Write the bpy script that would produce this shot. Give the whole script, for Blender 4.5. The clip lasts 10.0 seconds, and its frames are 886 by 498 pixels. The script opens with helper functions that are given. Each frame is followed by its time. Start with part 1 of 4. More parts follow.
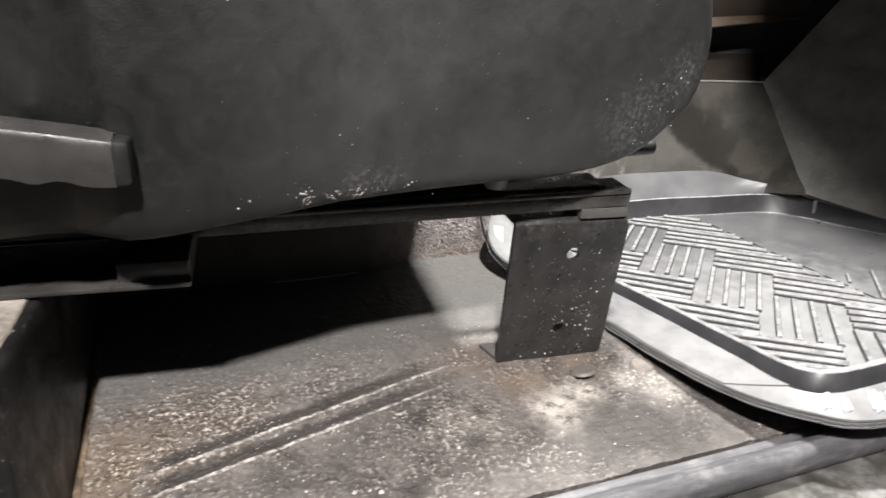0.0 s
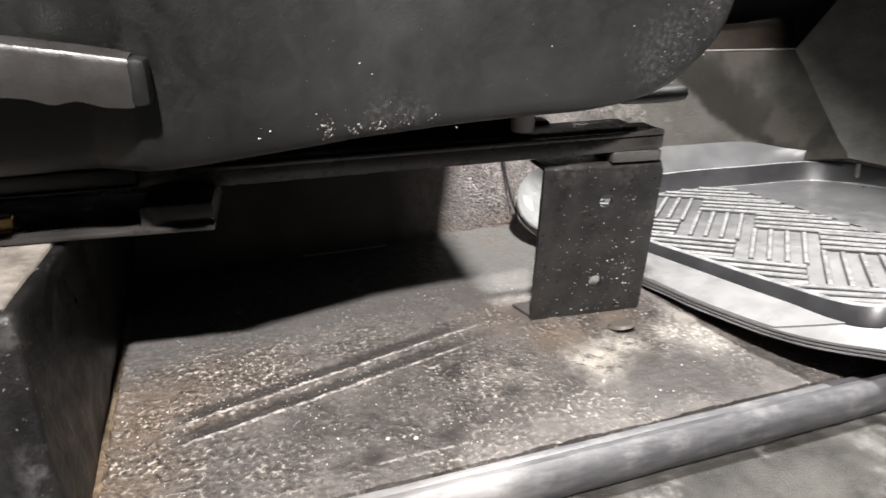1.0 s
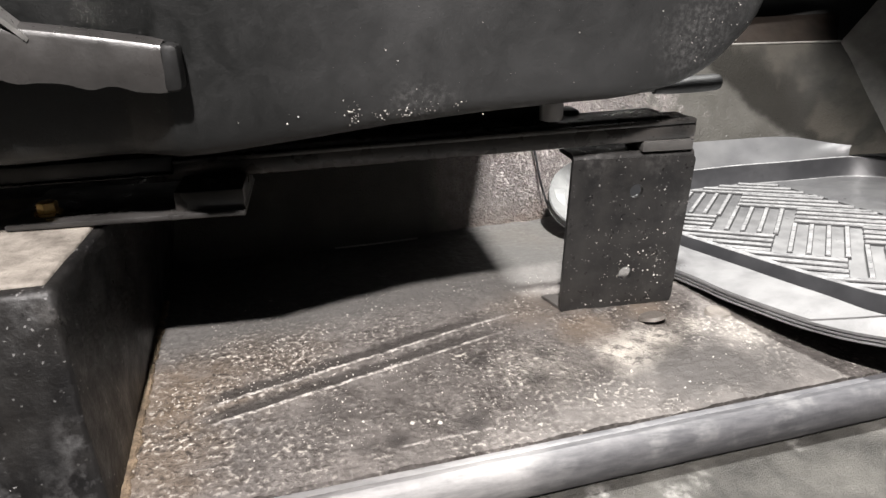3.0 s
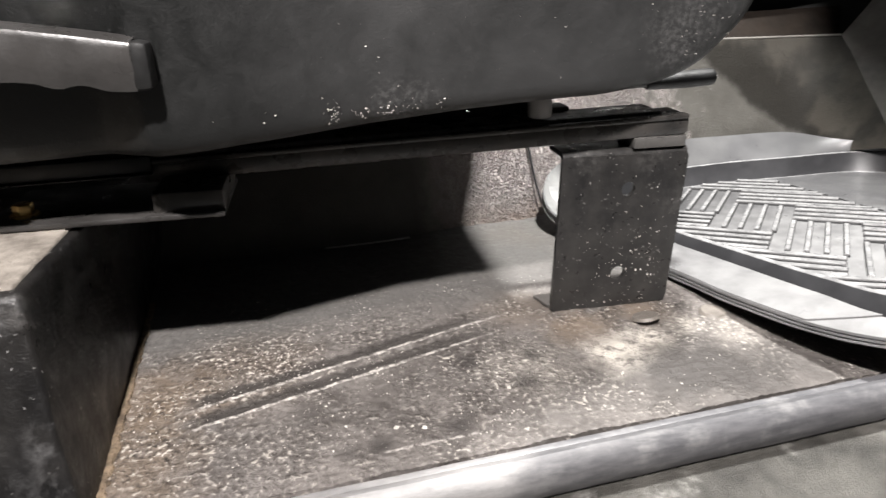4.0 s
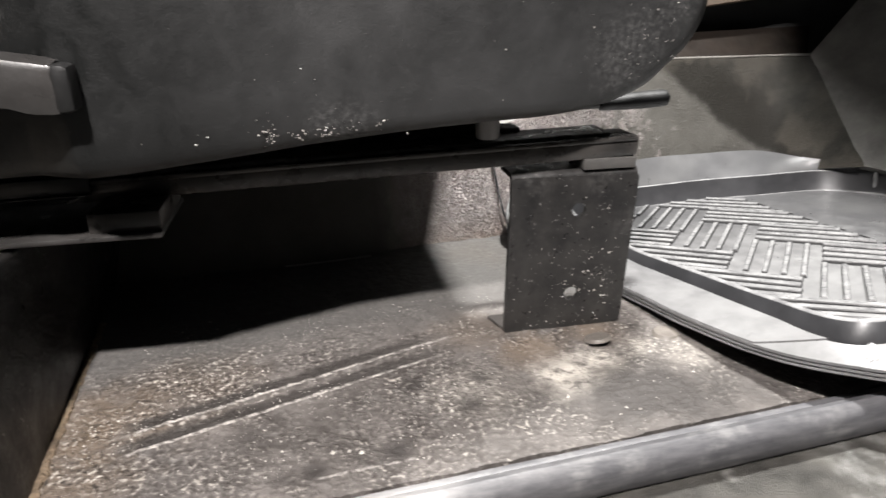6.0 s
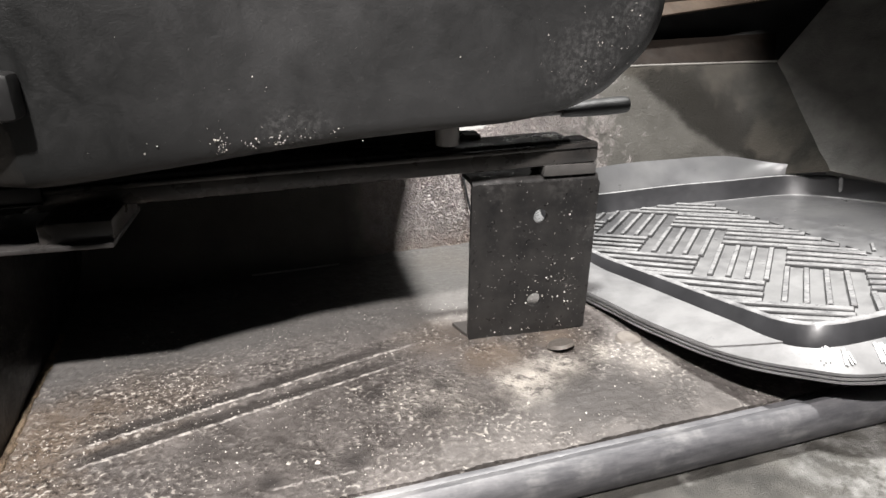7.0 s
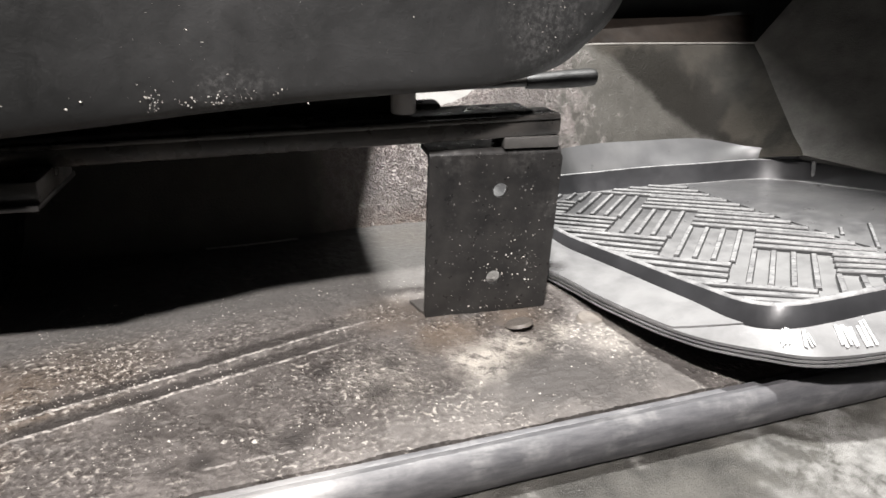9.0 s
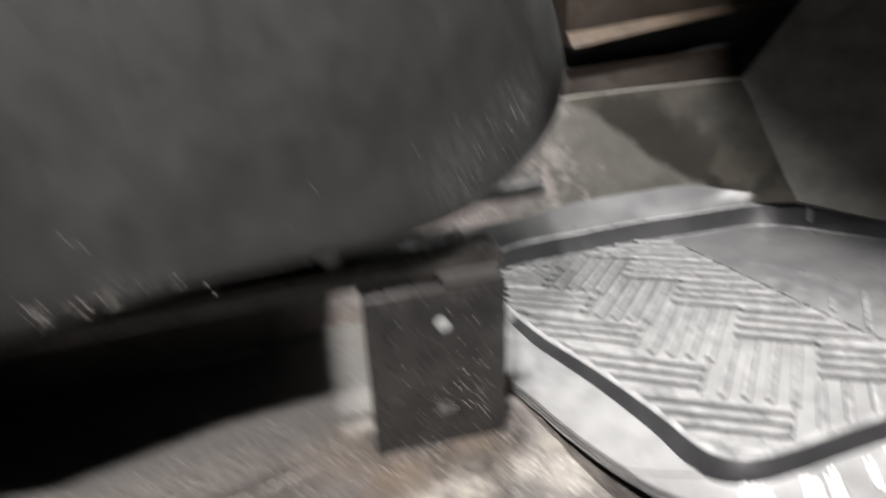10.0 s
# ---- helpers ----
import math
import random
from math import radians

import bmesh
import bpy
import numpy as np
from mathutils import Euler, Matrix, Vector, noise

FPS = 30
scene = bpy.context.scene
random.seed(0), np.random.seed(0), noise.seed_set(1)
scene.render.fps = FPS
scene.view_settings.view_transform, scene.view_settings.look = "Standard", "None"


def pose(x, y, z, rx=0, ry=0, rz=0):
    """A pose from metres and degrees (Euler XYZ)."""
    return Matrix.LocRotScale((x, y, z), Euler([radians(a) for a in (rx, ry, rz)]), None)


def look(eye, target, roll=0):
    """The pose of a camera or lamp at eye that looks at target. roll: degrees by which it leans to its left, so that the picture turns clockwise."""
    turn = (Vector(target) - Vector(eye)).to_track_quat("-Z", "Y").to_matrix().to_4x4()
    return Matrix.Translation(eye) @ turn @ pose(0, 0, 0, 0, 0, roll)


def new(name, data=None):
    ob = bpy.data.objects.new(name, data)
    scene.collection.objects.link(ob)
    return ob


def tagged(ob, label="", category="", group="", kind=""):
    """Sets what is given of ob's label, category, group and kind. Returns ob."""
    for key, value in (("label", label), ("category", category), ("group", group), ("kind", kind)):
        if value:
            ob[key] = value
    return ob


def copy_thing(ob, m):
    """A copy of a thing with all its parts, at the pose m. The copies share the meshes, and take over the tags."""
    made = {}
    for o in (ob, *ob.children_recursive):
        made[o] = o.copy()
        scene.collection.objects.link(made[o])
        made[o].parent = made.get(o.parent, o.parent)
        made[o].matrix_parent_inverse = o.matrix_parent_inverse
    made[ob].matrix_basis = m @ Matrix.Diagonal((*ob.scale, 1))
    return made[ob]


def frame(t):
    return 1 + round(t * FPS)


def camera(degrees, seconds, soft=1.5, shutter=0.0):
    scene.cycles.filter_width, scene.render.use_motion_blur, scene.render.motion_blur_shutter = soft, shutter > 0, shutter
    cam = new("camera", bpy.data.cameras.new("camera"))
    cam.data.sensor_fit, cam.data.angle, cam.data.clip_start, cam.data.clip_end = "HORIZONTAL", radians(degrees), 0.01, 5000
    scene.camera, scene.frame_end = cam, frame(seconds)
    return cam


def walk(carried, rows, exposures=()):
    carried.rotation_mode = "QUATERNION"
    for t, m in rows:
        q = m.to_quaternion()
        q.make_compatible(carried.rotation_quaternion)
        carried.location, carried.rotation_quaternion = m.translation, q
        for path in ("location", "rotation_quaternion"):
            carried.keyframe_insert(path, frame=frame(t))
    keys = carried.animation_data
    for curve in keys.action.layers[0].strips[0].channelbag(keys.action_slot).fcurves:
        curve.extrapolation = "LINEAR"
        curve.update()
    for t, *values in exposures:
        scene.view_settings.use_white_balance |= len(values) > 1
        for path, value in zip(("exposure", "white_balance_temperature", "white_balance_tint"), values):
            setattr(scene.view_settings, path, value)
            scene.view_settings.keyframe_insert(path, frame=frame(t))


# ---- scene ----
cam = camera(68.8, 10.0, soft=1.5, shutter=0.7)

PATH = [
    (0, (-0.136, -0.302, 0.225), (0.416, 1.428, -0.612), 4.1),
    (0.2, (-0.1400, -0.3065, 0.2172), (0.387, 1.450, -0.581), 2.87),
    (0.5, (-0.143, -0.31, 0.205), (0.352, 1.478, -0.543), 2.3),
    (0.8, (-0.1391, -0.3098, 0.1925), (0.368, 1.458, -0.594), 1.05),
    (1, (-0.135, -0.309, 0.186), (0.33, 1.473, -0.595), 0.6),
    (1.2, (-0.1325, -0.3075, 0.1822), (0.301, 1.490, -0.580), 0.47),
    (1.5, (-0.131, -0.306, 0.18), (0.326, 1.454, -0.653), 1.0),
    (1.7, (-0.1304, -0.3075, 0.1794), (0.303, 1.471, -0.626), 0.34),
    (2, (-0.13, -0.312, 0.179), (0.252, 1.479, -0.623), -0.2),
    (2.2, (-0.1304, -0.3140, 0.1794), (0.253, 1.480, -0.618), -0.60),
    (2.5, (-0.131, -0.315, 0.18), (0.217, 1.491, -0.607), -0.4),
    (2.7, (-0.131, -0.315, 0.18), (0.217, 1.494, -0.599), -0.4),
    (3.8, (-0.122, -0.311, 0.177), (0.228, 1.503, -0.589), -1.0),
    (4, (-0.12, -0.31, 0.178), (0.214, 1.502, -0.599), -1.0),
    (4.2, (-0.1256, -0.3112, 0.1766), (0.158, 1.516, -0.586), -1.14),
    (4.5, (-0.136, -0.315, 0.174), (0.082, 1.521, -0.589), -0.9),
    (4.7, (-0.1355, -0.3169, 0.1765), (0.056, 1.519, -0.593), -0.92),
    (5, (-0.13, -0.318, 0.181), (0.129, 1.506, -0.598), -0.7),
    (5.2, (-0.1212, -0.3148, 0.1810), (0.194, 1.511, -0.571), -1.06),
    (5.5, (-0.107, -0.309, 0.181), (0.213, 1.52, -0.562), -0.9),
    (5.7, (-0.1016, -0.3091, 0.1810), (0.236, 1.517, -0.562), -0.93),
    (6, (-0.096, -0.311, 0.181), (0.259, 1.512, -0.561), -0.6),
    (6.2, (-0.091, -0.314, 0.18), (0.297, 1.513, -0.535), -0.5),
    (7.3, (-0.083, -0.313, 0.181), (0.316, 1.509, -0.543), -0.6),
    (7.5, (-0.083, -0.314, 0.18), (0.307, 1.51, -0.542), -0.7),
    (7.8, (-0.0809, -0.3149, 0.1791), (0.312, 1.511, -0.537), -0.51),
    (8, (-0.079, -0.315, 0.179), (0.309, 1.529, -0.491), -0.3),
    (8.3, (-0.0782, -0.3144, 0.1790), (0.321, 1.532, -0.478), -0.57),
    (8.5, (-0.077, -0.313, 0.179), (0.32, 1.519, -0.519), -0.3),
    (8.7, (-0.0738, -0.3106, 0.1769), (0.316, 1.509, -0.555), -0.00),
    (8.9, (-0.069, -0.3074, 0.1726), (0.3672, 1.4926, -0.5806), 0.74),
    (9, (-0.067, -0.306, 0.171), (0.379, 1.486, -0.596), 1.0),
    (9.05, (-0.0642, -0.3057, 0.1704), (0.3937, 1.4836, -0.5954), 1.27),
    (9.1, (-0.0566, -0.305, 0.1689), (0.4336, 1.4772, -0.5939), 1.99),
    (9.2, (-0.047, -0.304, 0.167), (0.484, 1.469, -0.592), 2.9),
    (9.3, (-0.0235, -0.3015, 0.1603), (0.5042, 1.4665, -0.6088), 2.48),
    (9.4, (-0.019, -0.301, 0.159), (0.508, 1.466, -0.612), 2.4),
    (9.5, (-0.013, -0.296, 0.158), (0.54, 1.465, -0.612), 1.7),
    (9.6, (-0.01, -0.292, 0.158), (0.521, 1.489, -0.58), 1.5),
    (9.7, (-0.005, -0.29, 0.161), (0.485, 1.508, -0.566), 1.4),
    (9.8, (-0.003, -0.283, 0.174), (0.434, 1.527, -0.557), 0.0),
    (9.9, (-0.006, -0.272, 0.199), (0.41, 1.527, -0.572), -2.0),
    (10, (-0.011, -0.274, 0.229), (0.341, 1.534, -0.549), -4.4),
]
walk(cam, [(t, look(eye, target, roll)) for t, eye, target, roll in PATH], exposures=[(0, 0.12), (2.5, 0.14), (4.5, 0.20), (5.0, 0.19), (5.5, 0.10), (6.0, 0.04), (7.5, -0.05), (8.0, -0.07), (9.0, 0.0), (9.6, 0.0), (10, -0.09)])

# ---- light ----
world = bpy.data.worlds.new("world")
scene.world = world
world.use_nodes = True
world.node_tree.nodes["Background"].inputs[0].default_value = (0.85, 0.93, 1.0, 1)
world.node_tree.nodes["Background"].inputs[1].default_value = 0.003


def area_lamp(name, eye, target, size, watts, colour):
    data = bpy.data.lights.new(name, "AREA")
    data.shape, data.size, data.energy, data.color = "DISK", size, watts, colour
    ob = new(name, data)
    ob.matrix_world = look(eye, target)
    return ob


# a work lamp outside the open door, and the cab's own lamp over the footwell
area_lamp("work_lamp", (-0.25, -0.72, 1.08), (-0.05, 0.0, 0.0), 0.06, 34.0, (1.0, 0.948, 0.927))
area_lamp("cab_lamp", (0.206, 0.10, 0.88), (0.19, 0.06, 0.0), 0.055, 21.5, (1.0, 0.985, 0.96))
# weak unseen fill, added to lift the shade a little
area_lamp("fill_light", (0.1, -1.6, 1.9), (0.0, 0.0, 0.1), 1.0, 0.7, (0.95, 0.97, 1.0))


# ---- materials ----
def ramp(nt, fac, stops):
    node = nt.nodes.new("ShaderNodeValToRGB")
    els = node.color_ramp.elements
    while len(els) < len(stops):
        els.new(0.5)
    for e, (p, c) in zip(els, stops):
        e.position = p
        e.color = (c, c, c, 1) if isinstance(c, (int, float)) else (*c, 1)
    nt.links.new(fac, node.inputs[0])
    return node.outputs[0]


def noise_tex(nt, scale, detail=4.0, rough=0.55, distort=0.0):
    co = nt.nodes.new("ShaderNodeNewGeometry").outputs["Position"]
    node = nt.nodes.new("ShaderNodeTexNoise")
    node.inputs["Scale"].default_value = scale
    node.inputs["Detail"].default_value = detail
    node.inputs["Roughness"].default_value = rough
    node.inputs["Distortion"].default_value = distort
    nt.links.new(co, node.inputs["Vector"])
    return node.outputs[0]


def cells(nt, scale):
    """A random value for each small cell, as of single grains."""
    co = nt.nodes.new("ShaderNodeNewGeometry").outputs["Position"]
    node = nt.nodes.new("ShaderNodeTexVoronoi")
    node.inputs["Scale"].default_value = scale
    nt.links.new(co, node.inputs["Vector"])
    sep = nt.nodes.new("ShaderNodeSeparateColor")
    nt.links.new(node.outputs["Color"], sep.inputs[0])
    return sep.outputs[0]


def mix(nt, fac, a, b):
    node = nt.nodes.new("ShaderNodeMix")
    node.data_type = "RGBA"
    for sock, v in ((node.inputs[0], fac), (node.inputs[6], a), (node.inputs[7], b)):
        if isinstance(v, (int, float)):
            sock.default_value = v
        elif isinstance(v, tuple):
            sock.default_value = (*v, 1)
        else:
            nt.links.new(v, sock)
    return node.outputs[2]


def maths(nt, op, a, b):
    node = nt.nodes.new("ShaderNodeMath")
    node.operation = op
    for sock, v in zip(node.inputs, (a, b)):
        if isinstance(v, (int, float)):
            sock.default_value = v
        else:
            nt.links.new(v, sock)
    return node.outputs[0]


def patch(nt, x, y, z, r, lo=0.45, hi=0.8):
    """1 at the place, 0 past the radius, with a ragged edge."""
    co = nt.nodes.new("ShaderNodeNewGeometry").outputs["Position"]
    sub = nt.nodes.new("ShaderNodeVectorMath")
    sub.operation = "DISTANCE"
    sub.inputs[1].default_value = (x, y, z)
    nt.links.new(co, sub.inputs[0])
    wob = maths(nt, "MULTIPLY", noise_tex(nt, 70, 5), r * 1.2)
    d = maths(nt, "ADD", sub.outputs["Value"], wob)
    return ramp(nt, maths(nt, "DIVIDE", d, r * 2), [(lo, 1.0), (hi, 0.0)])


def bump(nt, height, strength, distance, below=None):
    node = nt.nodes.new("ShaderNodeBump")
    node.inputs["Strength"].default_value = strength
    node.inputs["Distance"].default_value = distance
    nt.links.new(height, node.inputs["Height"])
    if below is not None:
        nt.links.new(below, node.inputs["Normal"])
    return node.outputs[0]


def material(name):
    m = bpy.data.materials.new(name)
    m.use_nodes = True
    return m, m.node_tree, m.node_tree.nodes["Principled BSDF"]


def surface(name, dark, light, scale, rough=0.6, grain=300, depth=0.0004, metal=0.0, spec=0.5, strength=0.6, rough_var=0.15, specks=None):
    """Two colours mottled at a large and a small scale, with a fine relief."""
    m, nt, b = material(name)
    big = ramp(nt, noise_tex(nt, scale, 6, 0.6), [(0.35, 0.0), (0.68, 1.0)])
    fine = noise_tex(nt, grain, 4, 0.7)
    f = maths(nt, "ADD", maths(nt, "MULTIPLY", big, 0.7), maths(nt, "MULTIPLY", fine, 0.3))
    colour = mix(nt, f, dark, light)
    if specks:
        size, share, tone = specks
        field = maths(nt, "MULTIPLY", ramp(nt, cells(nt, size), [(1.0 - share, 0.0), (1.0 - share * 0.6, 1.0)]), ramp(nt, noise_tex(nt, scale * 1.3, 4), [(0.42, 0.0), (0.62, 1.0)]))
        colour = mix(nt, field, colour, tone)
    nt.links.new(colour, b.inputs["Base Color"])
    nt.links.new(ramp(nt, noise_tex(nt, scale * 2.3, 5), [(0.3, max(rough - rough_var, 0.05)), (0.7, min(rough + rough_var, 1.0))]), b.inputs["Roughness"])
    b.inputs["Metallic"].default_value = metal
    b.inputs["Specular IOR Level"].default_value = spec
    nt.links.new(bump(nt, fine, strength, depth), b.inputs["Normal"])
    return m


def line_mark(nt, a, b, width, least=0.15):
    """1 along the line from a to b on the floor, ragged, 0 away from it."""
    pos = nt.nodes.new("ShaderNodeNewGeometry").outputs["Position"]
    along, across = Vector((b[0] - a[0], b[1] - a[1], 0)), None
    length = along.length
    along = along.normalized()
    across = Vector((-along.y, along.x, 0))
    sub = nt.nodes.new("ShaderNodeVectorMath")
    sub.operation = "SUBTRACT"
    nt.links.new(pos, sub.inputs[0])
    sub.inputs[1].default_value = (a[0], a[1], 0)
    dots = []
    for axis in (along, across):
        d = nt.nodes.new("ShaderNodeVectorMath")
        d.operation = "DOT_PRODUCT"
        nt.links.new(sub.outputs[0], d.inputs[0])
        d.inputs[1].default_value = axis
        dots.append(d.outputs["Value"])
    t = ramp(nt, maths(nt, "ADD", maths(nt, "DIVIDE", dots[0], length * 1.5), 0.16), [(0.14, 0.0), (0.19, 1.0), (0.70, 0.8), (0.82, 0.0)])
    wob = maths(nt, "MULTIPLY", maths(nt, "SUBTRACT", noise_tex(nt, 150, 5), 0.5), width * 1.6)
    u = maths(nt, "DIVIDE", maths(nt, "ABSOLUTE", maths(nt, "ADD", dots[1], wob), 0.0), width)
    u = ramp(nt, u, [(0.55, 1.0), (1.0, 0.0)])
    broken = ramp(nt, noise_tex(nt, 260, 6, 0.7), [(0.44, least), (0.60, 1.0)])
    return maths(nt, "MULTIPLY", maths(nt, "MULTIPLY", t, u), broken)


def floor_material():
    """Old floor coating: smooth grey-brown, with fields of pale grit, rust and worn dark spots."""
    m, nt, b = material("gritty_floor_coating")
    base = mix(nt, ramp(nt, noise_tex(nt, 20, 7, 0.62, 0.5), [(0.34, 0.0), (0.66, 1.0)]), (0.104, 0.094, 0.088), (0.205, 0.187, 0.175))
    base = mix(nt, ramp(nt, noise_tex(nt, 85, 6, 0.7, 0.8), [(0.50, 0.0), (0.66, 0.70)]), base, (0.058, 0.051, 0.047))
    base = mix(nt, ramp(nt, noise_tex(nt, 130, 6, 0.7, 0.6), [(0.54, 0.0), (0.70, 0.60)]), base, (0.27, 0.255, 0.24))
    # rust and old sealer at the corner, along the step and round the bracket's foot
    for x, y, r, a in ((-0.210, -0.045, 0.040, 0.5), (-0.212, -0.090, 0.042, 0.5), (-0.17, -0.02, 0.05, 0.25), (0.010, -0.020, 0.026, 0.55), (0.050, -0.010, 0.022, 0.55), (-0.02, 0.010, 0.03, 0.25), (0.012, 0.122, 0.030, 0.6), (0.040, 0.105, 0.026, 0.35)):
        tint = mix(nt, noise_tex(nt, 120, 5, 0.65), (0.110, 0.076, 0.050), (0.30, 0.225, 0.155))
        base = mix(nt, maths(nt, "MULTIPLY", patch(nt, x, y, 0, r), a), base, tint)
    # broad darker stretches of the coating
    for x, y, r, a in ((0.055, -0.068, 0.055, 0.8), (0.0, -0.085, 0.05, 0.55), (0.10, -0.03, 0.05, 0.6), (0.098, -0.068, 0.040, 0.75), (-0.11, -0.075, 0.04, 0.35)):
        rubbed = maths(nt, "MULTIPLY", patch(nt, x, y, 0, r, 0.35, 0.95), a)
        base = mix(nt, rubbed, base, mix(nt, noise_tex(nt, 70, 6, 0.7), (0.062, 0.056, 0.052), (0.120, 0.110, 0.103)))
    # the smooth, evenly grey strip of coating under the seat's edge
    pos = nt.nodes.new("ShaderNodeSeparateXYZ")
    nt.links.new(nt.nodes.new("ShaderNodeNewGeometry").outputs["Position"], pos.inputs[0])
    across = maths(nt, "SUBTRACT", pos.outputs["Y"], maths(nt, "MULTIPLY", pos.outputs["X"], 0.16))
    across = maths(nt, "ADD", across, maths(nt, "MULTIPLY", maths(nt, "SUBTRACT", noise_tex(nt, 30, 4), 0.5), 0.04))
    calm = ramp(nt, maths(nt, "MULTIPLY", across, 8.0), [(0.10, 0.0), (0.36, 0.85)])
    base = mix(nt, calm, base, (0.118, 0.114, 0.109))
    # fields of grit: dense in some places, none in others
    thick = maths(nt, "MULTIPLY", ramp(nt, noise_tex(nt, 46, 5, 0.6), [(0.46, 0.0), (0.66, 0.75)]), 1.0)
    for x, y, r, a in ((-0.175, -0.012, 0.065, 1.0), (-0.205, -0.075, 0.055, 1.0), (-0.105, 0.004, 0.035, 0.8), (-0.045, -0.048, 0.050, 0.85), (-0.075, -0.083, 0.035, 0.7), (-0.155, -0.095, 0.04, 0.6), (-0.01, -0.075, 0.03, 0.5), (0.070, -0.030, 0.030, 0.6), (0.088, -0.052, 0.030, 0.45)):
        thick = maths(nt, "MAXIMUM", thick, maths(nt, "MULTIPLY", patch(nt, x, y, 0, r), a))
    thick = maths(nt, "MULTIPLY", thick, maths(nt, "SUBTRACT", 1.0, maths(nt, "MULTIPLY", calm, 0.9)))
    thick = maths(nt, "MULTIPLY", thick, ramp(nt, noise_tex(nt, 60, 6, 0.7, 0.6), [(0.38, 0.12), (0.55, 1.0)]))
    grain = noise_tex(nt, 390, 1.6, 0.55, 0.35)
    # glints and shaded hollows of the grit, painted as pale flecks and dark pits
    fleck = maths(nt, "MULTIPLY", ramp(nt, grain, [(0.57, 0.0), (0.645, 1.0)]), thick)
    pit = maths(nt, "MULTIPLY", ramp(nt, grain, [(0.36, 1.0), (0.48, 0.0)]), maths(nt, "ADD", 0.14, maths(nt, "MULTIPLY", thick, 0.86)))
    base = mix(nt, pit, base, (0.045, 0.038, 0.033))
    base = mix(nt, maths(nt, "MULTIPLY", fleck, 0.85), base, mix(nt, noise_tex(nt, 90, 3), (0.56, 0.50, 0.42), (0.80, 0.77, 0.72)))
    # pale crust before the bracket
    crust = ramp(nt, noise_tex(nt, 170, 7, 0.75, 0.8), [(0.38, 0.05), (0.54, 1.0)])
    for x, y, r, a in CRUST:
        base = mix(nt, maths(nt, "MULTIPLY", patch(nt, x, y, 0, r), maths(nt, "MULTIPLY", crust, a)), base, (0.61, 0.57, 0.51))
    # dark worn spots
    for x, y, r, a in WORN:
        base = mix(nt, maths(nt, "MULTIPLY", patch(nt, x, y, 0, r), a), base, (0.056, 0.051, 0.048))
    # shade and dirt painted dark behind the beads' worn crests; one scratch by the seal
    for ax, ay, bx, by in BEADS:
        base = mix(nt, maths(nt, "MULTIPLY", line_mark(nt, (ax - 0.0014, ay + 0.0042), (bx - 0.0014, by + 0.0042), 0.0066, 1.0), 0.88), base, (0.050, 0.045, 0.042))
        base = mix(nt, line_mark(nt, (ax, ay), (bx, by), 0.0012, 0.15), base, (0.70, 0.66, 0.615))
    base = mix(nt, line_mark(nt, (-0.106, -0.0985), (-0.062, -0.0940), 0.0010, 0.0), base, (0.50, 0.47, 0.44))
    nt.links.new(base, b.inputs["Base Color"])
    nt.links.new(ramp(nt, noise_tex(nt, 110, 5), [(0.3, 0.45), (0.7, 0.70)]), b.inputs["Roughness"])
    b.inputs["Specular IOR Level"].default_value = 0.25
    n1 = bump(nt, maths(nt, "MULTIPLY", grain, maths(nt, "ADD", 0.10, maths(nt, "MULTIPLY", thick, 0.9))), 1.0, 0.0026)
    n2 = bump(nt, noise_tex(nt, 900, 3, 0.6), 0.5, 0.0005, n1)
    n3 = bump(nt, noise_tex(nt, 120, 5, 0.6), 0.7, 0.0020, n2)
    nt.links.new(n3, b.inputs["Normal"])
    return m


# on the floor: pale crust and worn spots as place, radius and strength
CRUST = ((0.0200, -0.0480, 0.024, 1.0), (0.0400, -0.0380, 0.018, 0.9), (0.066, -0.027, 0.014, 0.45), (0.090, -0.040, 0.020, 0.25), (-0.03, -0.05, 0.03, 0.25))
WORN = ((-0.1066, -0.0939, 0.008, 0.85), (-0.0735, -0.089, 0.011, 0.9), (-0.0585, -0.0407, 0.009, 0.85), (0.0390, -0.0720, 0.032, 0.95), (0.0660, -0.0740, 0.032, 0.95), (0.0530, -0.0640, 0.028, 0.9), (-0.025, -0.04, 0.008, 0.7), (-0.138, -0.068, 0.012, 0.45), (0.096, -0.076, 0.030, 0.5), (-0.035, -0.063, 0.010, 0.6), (-0.120, -0.097, 0.007, 0.6))
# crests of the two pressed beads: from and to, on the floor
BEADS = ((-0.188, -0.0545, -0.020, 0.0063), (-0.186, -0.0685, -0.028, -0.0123))


